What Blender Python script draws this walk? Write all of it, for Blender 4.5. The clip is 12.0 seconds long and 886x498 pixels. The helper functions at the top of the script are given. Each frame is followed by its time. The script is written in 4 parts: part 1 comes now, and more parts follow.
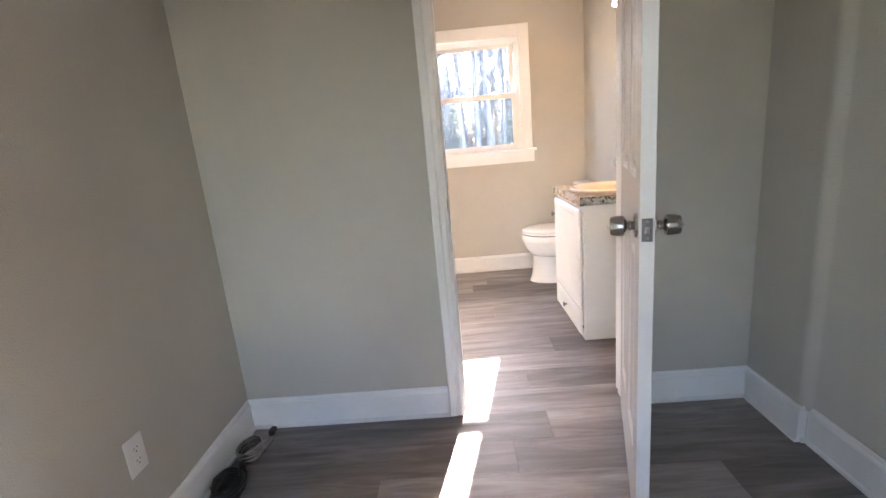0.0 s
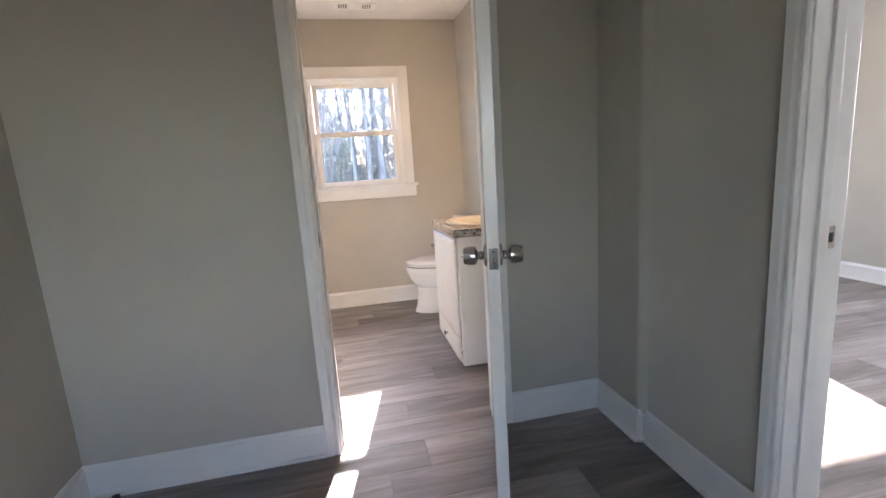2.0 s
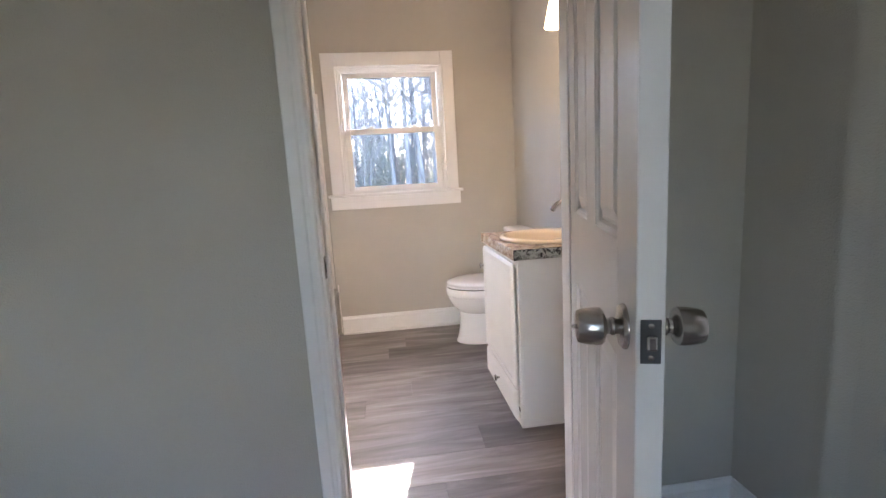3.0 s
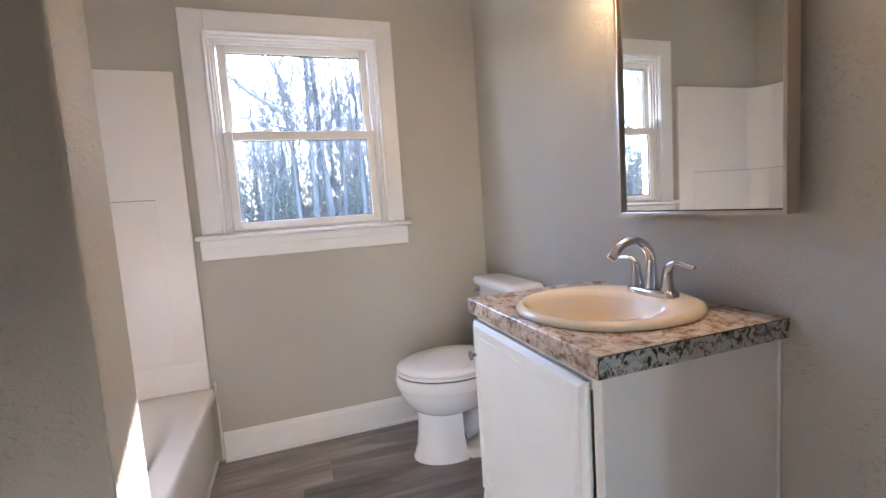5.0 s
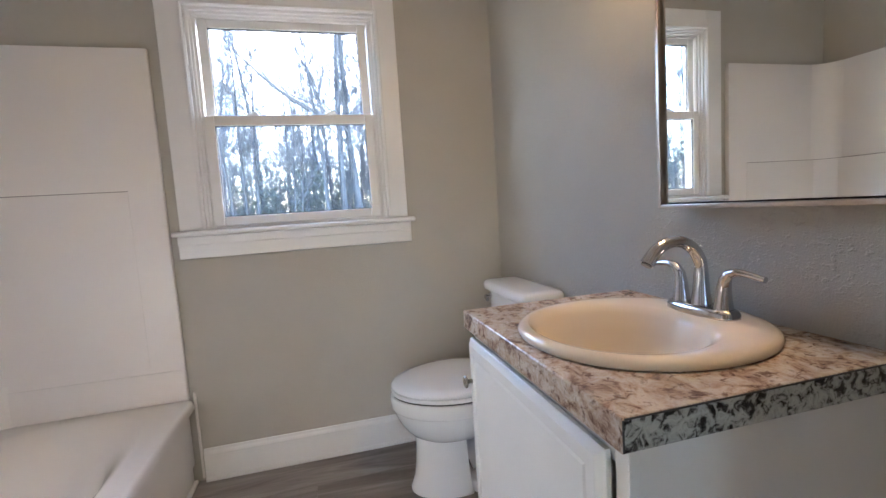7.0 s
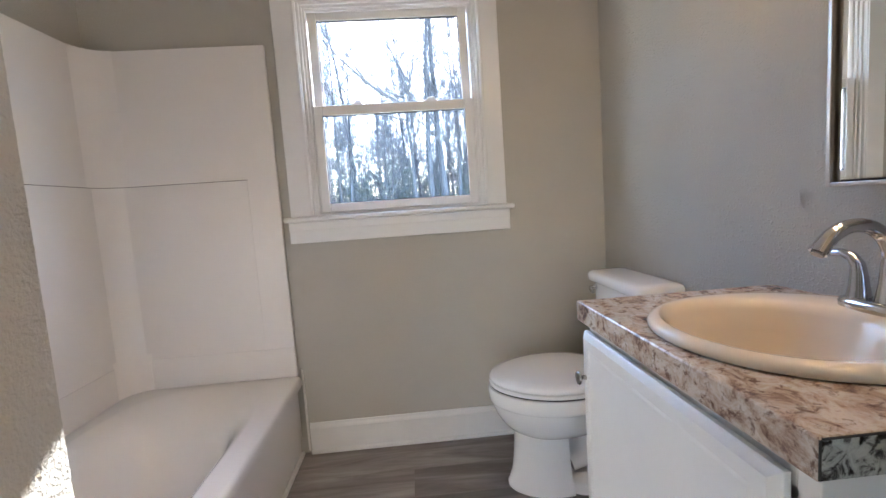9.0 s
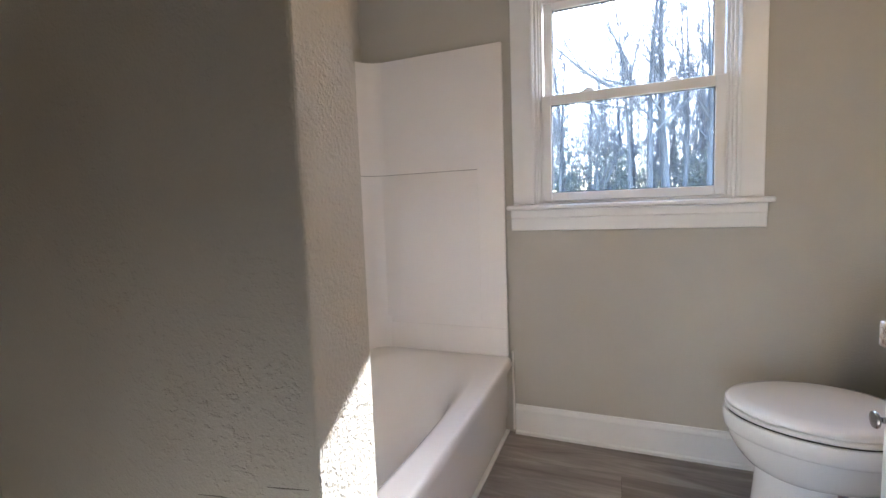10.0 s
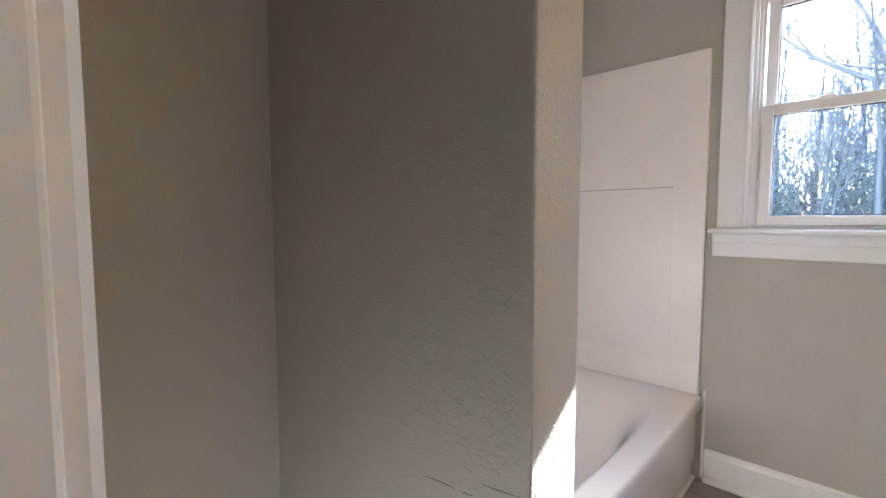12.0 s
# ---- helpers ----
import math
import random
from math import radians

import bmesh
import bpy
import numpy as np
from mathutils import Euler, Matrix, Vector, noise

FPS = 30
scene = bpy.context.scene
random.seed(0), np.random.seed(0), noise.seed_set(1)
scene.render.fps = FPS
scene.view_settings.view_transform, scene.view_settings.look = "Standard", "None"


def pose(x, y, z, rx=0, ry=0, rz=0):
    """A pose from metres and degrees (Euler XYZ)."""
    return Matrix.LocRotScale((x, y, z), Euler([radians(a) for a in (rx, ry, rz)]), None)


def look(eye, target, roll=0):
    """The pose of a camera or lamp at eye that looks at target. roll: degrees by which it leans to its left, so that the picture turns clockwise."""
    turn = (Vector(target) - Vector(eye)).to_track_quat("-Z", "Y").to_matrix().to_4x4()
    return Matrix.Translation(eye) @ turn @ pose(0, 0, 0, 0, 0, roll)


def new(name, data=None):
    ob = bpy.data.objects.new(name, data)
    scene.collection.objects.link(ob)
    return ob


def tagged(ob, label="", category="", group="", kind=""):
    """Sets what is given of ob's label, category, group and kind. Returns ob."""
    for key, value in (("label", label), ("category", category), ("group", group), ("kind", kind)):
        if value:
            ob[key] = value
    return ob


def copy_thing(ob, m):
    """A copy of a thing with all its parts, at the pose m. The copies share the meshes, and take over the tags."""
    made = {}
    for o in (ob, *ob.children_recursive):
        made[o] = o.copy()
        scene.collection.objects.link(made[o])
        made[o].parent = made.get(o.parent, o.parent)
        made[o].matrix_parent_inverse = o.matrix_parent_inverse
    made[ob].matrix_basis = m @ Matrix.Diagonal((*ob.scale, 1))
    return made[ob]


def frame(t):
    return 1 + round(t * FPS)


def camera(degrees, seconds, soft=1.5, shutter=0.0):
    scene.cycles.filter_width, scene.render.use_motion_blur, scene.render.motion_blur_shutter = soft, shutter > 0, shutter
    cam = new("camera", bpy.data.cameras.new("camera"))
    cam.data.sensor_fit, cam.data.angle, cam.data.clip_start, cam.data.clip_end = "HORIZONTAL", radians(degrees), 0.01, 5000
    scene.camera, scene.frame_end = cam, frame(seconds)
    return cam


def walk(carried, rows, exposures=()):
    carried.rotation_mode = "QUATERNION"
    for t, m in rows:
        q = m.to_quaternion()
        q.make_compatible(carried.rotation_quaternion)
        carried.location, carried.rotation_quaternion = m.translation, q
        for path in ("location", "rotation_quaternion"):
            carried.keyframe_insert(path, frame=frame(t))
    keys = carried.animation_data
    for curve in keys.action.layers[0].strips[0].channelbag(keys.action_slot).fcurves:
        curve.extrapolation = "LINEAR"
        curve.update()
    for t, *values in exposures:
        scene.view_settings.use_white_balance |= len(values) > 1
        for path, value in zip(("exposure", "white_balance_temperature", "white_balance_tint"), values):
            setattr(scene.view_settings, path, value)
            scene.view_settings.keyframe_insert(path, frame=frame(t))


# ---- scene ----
cam = camera(90.0, 12.0)
PATH = [
    (0, (-0.02, 0.341, 1.176), (-0.102, 2.286, 0.717), -5.2),
    (0.5, (0.079, 0.215, 1.18), (0.629, 2.083, 0.725), -2.9),
    (1, (0.135, 0.1, 1.19), (0.993, 1.856, 0.765), -2.3),
    (1.5, (0.115, 0.116, 1.171), (0.817, 1.948, 0.782), -2.6),
    (2, (0.069, 0.295, 1.173), (0.464, 2.224, 0.823), -3.7),
    (2.5, (0.09, 0.575, 1.144), (0.467, 2.509, 0.8), -3.9),
    (3, (0.118, 0.91, 1.146), (0.351, 2.872, 0.838), -3.3),
    (5, (0.106, 2.03, 1.139), (0.742, 3.917, 0.949), -3.9),
    (5.5, (0.161, 2.13, 1.133), (0.832, 4.004, 0.944), -3.9),
    (6, (0.259, 2.197, 1.124), (0.758, 4.126, 0.951), -3.7),
    (6.5, (0.296, 2.234, 1.116), (0.801, 4.16, 0.933), -3.7),
    (8.5, (0.286, 2.306, 1.099), (0.633, 4.265, 0.897), -3.4),
    (9, (0.243, 2.32, 1.092), (0.37, 4.306, 0.893), -3.9),
    (9.5, (0.222, 2.313, 1.091), (-0.084, 4.28, 0.907), -4.1),
    (10, (0.175, 2.295, 1.076), (-0.574, 4.14, 0.896), -2.1),
    (10.5, (0.158, 2.237, 1.073), (-1.084, 3.786, 0.831), -0.0),
    (11, (0.16, 2.222, 1.06), (-1.249, 3.601, 0.728), 0.2),
    (11.5, (0.151, 2.223, 1.103), (-1.283, 3.6, 0.888), -0.5),
    (12, (0.149, 2.212, 1.122), (-1.221, 3.663, 0.982), -0.1),
]

walk(cam, [(t, look(eye, target, roll)) for t, eye, target, roll in PATH],
     [(0.0, 5.25, 6900, 20), (0.5, 5.1, 6500, 20), (1.0, 4.7, 6400, 20), (1.5, 4.55, 6550, 20), (2.0, 4.7, 6700, 19), (3.0, 4.65, 6450, 19), (5.0, 4.43, 5900, 16), (6.5, 4.1, 5800, 13), (9.0, 4.1, 5850, 12), (11.0, 4.15, 5800, 12), (11.5, 4.1, 5800, 12), (12.0, 4.4, 5750, 12)])
SKY = 0.15
HX = 1.192
EASTW, NORTHW, BULBW, LAMPY, SHADEGLOW = 2.5, 1.4, 0.110, 3.18, 0.6

# ---- light ----
world = bpy.data.worlds.new("sky")
scene.world = world
world.use_nodes = True
SUN_WAY = Vector((-0.21, -1.0, -0.656)).normalized()
_nt = world.node_tree
_sky = _nt.nodes.new("ShaderNodeTexSky")
_sky.sky_type, _sky.sun_disc = "NISHITA", False
_sky.sun_elevation = math.asin(-SUN_WAY.z)
_sky.sun_rotation = math.atan2(0.21, 1.0)
_sky.air_density, _sky.dust_density = 1.0, 0.4
_nt.links.new(_sky.outputs[0], _nt.nodes["Background"].inputs[0])
_nt.nodes["Background"].inputs[1].default_value = SKY

sun = new("sun", bpy.data.lights.new("sun", "SUN"))
sun.data.energy, sun.data.angle, sun.data.color = 3.0, radians(0.53), (1.0, 0.95, 0.87)
sun.matrix_world = look((6.0, 24.0, 16.0), Vector((6.0, 24.0, 16.0)) + SUN_WAY)


def window_light(name, centre, towards, w, h, watts):
    """Sky light that enters by a window's opening."""
    lamp = new(name, bpy.data.lights.new(name, "AREA"))
    lamp.data.shape, lamp.data.size, lamp.data.size_y = "RECTANGLE", w, h
    lamp.data.energy, lamp.data.color = watts, (0.89, 0.95, 1.0)
    lamp.matrix_world = look(centre, Vector(centre) + Vector(towards))
    lamp.visible_camera = True
    return lamp


# ---- materials ----
def mat(name, base, rough=0.5, metal=0.0, spec=0.5):
    m = bpy.data.materials.new(name)
    m.use_nodes = True
    b = m.node_tree.nodes["Principled BSDF"]
    b.inputs["Base Color"].default_value = (*base, 1)
    b.inputs["Roughness"].default_value = rough
    b.inputs["Metallic"].default_value = metal
    b.inputs["Specular IOR Level"].default_value = spec
    return m


def node(m, kind, **sockets):
    n = m.node_tree.nodes.new("ShaderNode" + kind)
    for key, v in sockets.items():
        n.inputs[key.replace("_", " ")].default_value = v
    return n


def wire(m, a, out, b, into):
    m.node_tree.links.new(a.outputs[out], b.inputs[into])


def shader(m):
    return m.node_tree.nodes["Principled BSDF"]


def ramp(m, *stops):
    r = m.node_tree.nodes.new("ShaderNodeValToRGB")
    el = r.color_ramp.elements
    while len(el) < len(stops):
        el.new(0.5)
    for e, (p, c) in zip(el, stops):
        e.position, e.color = p, (*c, 1) if len(c) == 3 else c
    return r


def grain(m, scale, detail=4.0, rough=0.55, stretch=None, coord="Object"):
    """A noise over the surface, at a real-world scale."""
    tc = m.node_tree.nodes.new("ShaderNodeTexCoord")
    n = node(m, "TexNoise", Scale=scale, Detail=detail, Roughness=rough)
    if stretch:
        mp = node(m, "Mapping", Scale=stretch)
        wire(m, tc, coord, mp, "Vector")
        wire(m, mp, "Vector", n, "Vector")
    else:
        wire(m, tc, coord, n, "Vector")
    return n


def bump(m, source, out, strength, distance, before=None):
    b = node(m, "Bump", Strength=strength, Distance=distance)
    wire(m, source, out, b, "Height")
    if before:
        wire(m, before, "Normal", b, "Normal")
    wire(m, b, "Normal", shader(m), "Normal")
    return b


def vary(m, a, b, scale=3.0, lo=0.35, hi=0.65, stretch=None):
    """Base colour that drifts between a and b."""
    n = grain(m, scale, stretch=stretch)
    r = ramp(m, (lo, a), (hi, b))
    wire(m, n, "Fac", r, "Fac")
    wire(m, r, "Color", shader(m), "Base Color")
    return r


def wall_paint(name, base, rough=0.58, grit=0.55, dabs=0.22):
    m = mat(name, base, rough, spec=0.30)
    vary(m, tuple(c * 0.94 for c in base), tuple(min(1, c * 1.04) for c in base), 1.3)
    fine = grain(m, 240.0, 3.0)
    b1 = bump(m, fine, "Fac", grit, 0.003)
    tc = m.node_tree.nodes.new("ShaderNodeTexCoord")
    mp = node(m, "Mapping", Scale=(1.0, 1.0, 1.6))
    wire(m, tc, "Object", mp, "Vector")
    dab = node(m, "TexNoise", Scale=75.0, Detail=2.0, Roughness=0.5)
    wire(m, mp, "Vector", dab, "Vector")
    patch = grain(m, 3.6, 2.0)
    cut = ramp(m, (0.55, (0, 0, 0)), (0.66, (1, 1, 1)))
    wire(m, dab, "Fac", cut, "Fac")
    area = ramp(m, (0.44, (0.05, 0.05, 0.05)), (0.62, (1, 1, 1)))
    wire(m, patch, "Fac", area, "Fac")
    mul = node(m, "Math")
    mul.operation = "MULTIPLY"
    wire(m, cut, "Color", mul, 0)
    wire(m, area, "Color", mul, 1)
    bump(m, mul, "Value", dabs, 0.004, b1)
    return m


WALL = wall_paint("greige_wall_paint", (0.490, 0.468, 0.415))
ROLLED = wall_paint("greige_paint_over_patched_plaster", (0.490, 0.468, 0.415), 0.52, 0.48, 0.55)
TEXTURED = wall_paint("greige_paint_on_textured_plaster", (0.490, 0.468, 0.415), 0.55, 0.50, 0.34)
_pit = grain(TEXTURED, 150.0, 2.0, 0.6)
_pb = node(TEXTURED, "Bump", Strength=0.16, Distance=0.004)
wire(TEXTURED, _pit, "Fac", _pb, "Height")
wire(TEXTURED, shader(TEXTURED).inputs["Normal"].links[0].from_node, "Normal", _pb, "Normal")
wire(TEXTURED, _pb, "Normal", shader(TEXTURED), "Normal")
CEIL = mat("white_ceiling_paint", (0.78, 0.77, 0.75), 0.8)
vary(CEIL, (0.74, 0.73, 0.71), (0.80, 0.79, 0.77), 2.0)
bump(CEIL, grain(CEIL, 140.0), "Fac", 0.2, 0.002)
TRIM = mat("white_semigloss_trim", (0.80, 0.80, 0.79), 0.32)
vary(TRIM, (0.76, 0.76, 0.75), (0.82, 0.82, 0.81), 2.4)
bump(TRIM, grain(TRIM, 60.0, 3.0, stretch=(1, 1, 0.3)), "Fac", 0.012, 0.001)
DOOR = mat("white_gloss_door_paint", (0.80, 0.80, 0.80), 0.27)
bump(DOOR, grain(DOOR, 120.0, 3.0, stretch=(1, 1, 0.2)), "Fac", 0.01, 0.001)
VINYL = mat("white_vinyl", (0.80, 0.80, 0.79), 0.4)
CABINET = mat("white_cabinet_paint", (0.78, 0.77, 0.74), 0.35)
vary(CABINET, (0.74, 0.73, 0.70), (0.80, 0.79, 0.76), 2.2)
bump(CABINET, grain(CABINET, 70.0, 3.0, stretch=(1, 1, 0.15)), "Fac", 0.012, 0.001)
PORCELAIN = mat("white_porcelain", (0.80, 0.80, 0.80), 0.05)
BISCUIT = mat("biscuit_enamel", (0.76, 0.67, 0.55), 0.12, spec=0.42)
ACRYLIC = mat("glossy_white_acrylic", (0.82, 0.79, 0.76), 0.12, spec=0.38)
vary(ACRYLIC, (0.80, 0.77, 0.74), (0.83, 0.80, 0.77), 1.5)
SURROUND = mat("satin_off_white_fibreglass", (0.82, 0.79, 0.76), 0.25, spec=0.28)
vary(SURROUND, (0.80, 0.77, 0.74), (0.83, 0.80, 0.77), 1.5)
CHROME = mat("polished_chrome", (0.62, 0.62, 0.64), 0.08, 1.0)
NICKEL = mat("satin_nickel", (0.42, 0.40, 0.38), 0.26, 1.0)
BRONZE = mat("dark_hinge_metal", (0.16, 0.155, 0.15), 0.38, 1.0)
LATCH = mat("blackened_latch_metal", (0.16, 0.165, 0.18), 0.30, 1.0)
FRAME = mat("brushed_champagne_metal", (0.55, 0.48, 0.42), 0.28, 1.0)
BLACK = mat("black_rubber", (0.012, 0.012, 0.013), 0.5)
GASKET = mat("dark_gasket_and_gap_shade", (0.03, 0.03, 0.03), 0.7)
PLASTIC = mat("white_plastic", (0.78, 0.78, 0.76), 0.35)
CAULK = mat("white_caulk", (0.72, 0.71, 0.69), 0.45)
GREY_LINE = mat("grey_scratch_and_shadow_line", (0.22, 0.20, 0.18), 0.6)
SLOT = mat("dark_seam_and_hole_shade", (0.02, 0.02, 0.02), 0.6)
MIRROR = mat("mirror_silver", (0.88, 0.90, 0.89), 0.004, 1.0)
GLASS = mat("window_glass", (1, 1, 1), 0.0)
_clear = GLASS.node_tree.nodes.new("ShaderNodeBsdfTransparent")
_gloss = node(GLASS, "BsdfGlossy", Roughness=0.0)
_face = GLASS.node_tree.nodes.new("ShaderNodeLayerWeight")
_pow = node(GLASS, "Math")
_pow.operation = "POWER"
wire(GLASS, _face, "Facing", _pow, 0)
_pow.inputs[1].default_value = 5.0
_fres = node(GLASS, "MapRange", To_Min=0.035, To_Max=0.6)
wire(GLASS, _pow, "Value", _fres, "Value")
_both = GLASS.node_tree.nodes.new("ShaderNodeMixShader")
wire(GLASS, _fres, "Result", _both, 0)
GLASS.node_tree.links.new(_clear.outputs[0], _both.inputs[1])
GLASS.node_tree.links.new(_gloss.outputs[0], _both.inputs[2])
GLASS.node_tree.links.new(_both.outputs[0], GLASS.node_tree.nodes["Material Output"].inputs[0])
GLASS.node_tree.nodes.remove(shader(GLASS))
SHADE = mat("frosted_glass_shade", (0.95, 0.86, 0.72), 0.4)
shader(SHADE).inputs["Emission Color"].default_value = (1.0, 0.70, 0.40, 1)
shader(SHADE).inputs["Emission Strength"].default_value = SHADEGLOW

# grey-brown vinyl planks: broad bands, fine grain, a tone of its own for each plank
PLANK = mat("grey_brown_vinyl_plank", (0.2, 0.17, 0.15), 0.36, spec=0.40)
_tc = PLANK.node_tree.nodes.new("ShaderNodeTexCoord")
_oi = PLANK.node_tree.nodes.new("ShaderNodeObjectInfo")
_sc = node(PLANK, "VectorMath")
_sc.operation = "SCALE"
_sc.inputs[0].default_value = (37.0, 91.0, 13.0)
wire(PLANK, _oi, "Random", _sc, "Scale")
_ad = node(PLANK, "VectorMath")
wire(PLANK, _tc, "Object", _ad, 0)
wire(PLANK, _sc, "Vector", _ad, 1)
_m1 = node(PLANK, "Mapping", Scale=(1.1, 9.0, 1.0))
_m2 = node(PLANK, "Mapping", Scale=(4.0, 70.0, 1.0))
wire(PLANK, _ad, "Vector", _m1, "Vector")
wire(PLANK, _ad, "Vector", _m2, "Vector")
_n1 = node(PLANK, "TexNoise", Scale=1.6, Detail=5.0, Roughness=0.6, Distortion=0.8)
_n2 = node(PLANK, "TexNoise", Scale=2.2, Detail=5.0, Roughness=0.65, Distortion=0.4)
wire(PLANK, _m1, "Vector", _n1, "Vector")
wire(PLANK, _m2, "Vector", _n2, "Vector")
_r1 = ramp(PLANK, (0.28, (0.122, 0.107, 0.101)), (0.50, (0.205, 0.184, 0.176)), (0.74, (0.325, 0.300, 0.290)))
wire(PLANK, _n1, "Fac", _r1, "Fac")
_r2 = ramp(PLANK, (0.30, (0.89, 0.88, 0.87)), (0.60, (1.0, 1.0, 1.0)))
wire(PLANK, _n2, "Fac", _r2, "Fac")
_mx = node(PLANK, "MixRGB", Fac=1.0)
_mx.blend_type = "MULTIPLY"
wire(PLANK, _r1, "Color", _mx, "Color1")
wire(PLANK, _r2, "Color", _mx, "Color2")
_hs = node(PLANK, "HueSaturation")
_mr = node(PLANK, "MapRange", To_Min=0.82, To_Max=1.52)
wire(PLANK, _oi, "Random", _mr, "Value")
wire(PLANK, _mr, "Result", _hs, "Value")
wire(PLANK, _mx, "Color", _hs, "Color")
wire(PLANK, _hs, "Color", shader(PLANK), "Base Color")
_rr = node(PLANK, "MapRange", To_Min=0.40, To_Max=0.50)
wire(PLANK, _n2, "Fac", _rr, "Value")
wire(PLANK, _rr, "Result", shader(PLANK), "Roughness")
bump(PLANK, _n2, "Fac", 0.06, 0.001)
SUBFLOOR = mat("dark_subfloor", (0.05, 0.045, 0.04), 0.9)

# laminate with a granite print
STONE = mat("granite_pattern_laminate", (0.5, 0.45, 0.4), 0.22)
_g1 = grain(STONE, 26.0, 8.0, 0.70, stretch=(1.0, 0.75, 1.0))
_g1.inputs["Distortion"].default_value = 0.55
_g2 = grain(STONE, 60.0, 6.0, 0.65)
_g2.inputs["Distortion"].default_value = 0.6
_c1 = ramp(STONE, (0.33, (0.14, 0.095, 0.08)), (0.40, (0.28, 0.19, 0.14)), (0.455, (0.44, 0.335, 0.255)), (0.52, (0.53, 0.445, 0.365)), (0.60, (0.60, 0.535, 0.465)), (0.69, (0.37, 0.27, 0.205)))
_c2 = ramp(STONE, (0.36, (0.36, 0.29, 0.27)), (0.46, (1.0, 1.0, 1.0)))
wire(STONE, _g1, "Fac", _c1, "Fac")
wire(STONE, _g2, "Fac", _c2, "Fac")
_gm = node(STONE, "MixRGB", Fac=1.0)
_gm.blend_type = "MULTIPLY"
wire(STONE, _c1, "Color", _gm, "Color1")
wire(STONE, _c2, "Color", _gm, "Color2")
wire(STONE, _gm, "Color", shader(STONE), "Base Color")

# its end strip: pale with black blotches
STONE_END = mat("pale_laminate_with_black_blotches", (0.6, 0.6, 0.56), 0.25)
_e1 = grain(STONE_END, 62.0, 6.0, 0.62)
_e1.inputs["Distortion"].default_value = 0.7
_e2 = ramp(STONE_END, (0.39, (0.020, 0.020, 0.021)), (0.45, (0.13, 0.13, 0.125)), (0.495, (0.36, 0.37, 0.34)), (0.62, (0.50, 0.51, 0.475)), (0.72, (0.24, 0.235, 0.215)))
wire(STONE_END, _e1, "Fac", _e2, "Fac")
wire(STONE_END, _e2, "Color", shader(STONE_END), "Base Color")

BARK = mat("grey_bark", (0.19, 0.195, 0.205), 0.9)
vary(BARK, (0.055, 0.057, 0.062), (0.115, 0.118, 0.126), 5.0, stretch=(1, 1, 0.25))
TWIG = mat("bare_twigs", (0.125, 0.128, 0.136), 0.9)
LEAF = mat("evergreen_leaves", (0.10, 0.115, 0.095), 0.45)
vary(LEAF, (0.075, 0.088, 0.072), (0.12, 0.13, 0.105), 0.7)
GROUND = mat("winter_grass_and_leaf_litter", (0.22, 0.19, 0.13), 0.95)
vary(GROUND, (0.15, 0.125, 0.085), (0.30, 0.27, 0.19), 0.5)
SIDING = mat("white_siding", (0.72, 0.72, 0.70), 0.6)


# ---- mesh tools ----
def box(bm, x0, y0, z0, x1, y1, z1, bevel=0.0, seg=2):
    v = [bm.verts.new(p) for p in ((x0, y0, z0), (x1, y0, z0), (x1, y1, z0), (x0, y1, z0),
                                   (x0, y0, z1), (x1, y0, z1), (x1, y1, z1), (x0, y1, z1))]
    f = [bm.faces.new([v[i] for i in q]) for q in ((3, 2, 1, 0), (4, 5, 6, 7), (0, 1, 5, 4), (1, 2, 6, 5), (2, 3, 7, 6), (3, 0, 4, 7))]
    if bevel:
        bmesh.ops.bevel(bm, geom=list({e for q in f for e in q.edges}), offset=bevel, segments=seg, affect="EDGES", profile=0.5)
    return bm


def boxes(*dims, bevel=0.0):
    bm = bmesh.new()
    for d in dims:
        box(bm, *d, bevel=bevel)
    return bm


def loft(bm, loops, caps=(True, True)):
    rings = [[bm.verts.new(p) for p in lp] for lp in loops]
    n = len(rings[0])
    for a, b in zip(rings, rings[1:]):
        for i in range(n):
            bm.faces.new((a[i], a[(i + 1) % n], b[(i + 1) % n], b[i]))
    if caps[0]:
        bm.faces.new(rings[0][::-1])
    if caps[1]:
        bm.faces.new(rings[-1])
    return bm


def lathe(bm, profile, m=Matrix(), n=24):
    """profile: (radius, height) up the local z axis, placed by m."""
    loops = [[m @ Vector((r * math.cos(2 * math.pi * i / n), r * math.sin(2 * math.pi * i / n), h)) for i in range(n)] for r, h in profile]
    return loft(bm, loops)


def tube(bm, pts, radii, n=12, caps=True):
    pts = [Vector(p) for p in pts]
    if not hasattr(radii, "__len__"):
        radii = [radii] * len(pts)
    loops, side = [], None
    for i, p in enumerate(pts):
        d = (pts[min(i + 1, len(pts) - 1)] - pts[max(i - 1, 0)]).normalized()
        if side is None:
            side = d.orthogonal().normalized()
        side = (side - d * side.dot(d)).normalized()
        up = d.cross(side)
        loops.append([p + radii[i] * (math.cos(2 * math.pi * k / n) * side + math.sin(2 * math.pi * k / n) * up) for k in range(n)])
    return loft(bm, loops, (caps, caps))


def extrude_profile(bm, profile, a, b, out, up=Vector((0, 0, 1))):
    """Sweeps a closed profile of (out, up) pairs straight from a to b."""
    a, b, out, up = Vector(a), Vector(b), Vector(out), Vector(up)
    return loft(bm, [[p + out * u + up * w for u, w in profile] for p in (a, b)])


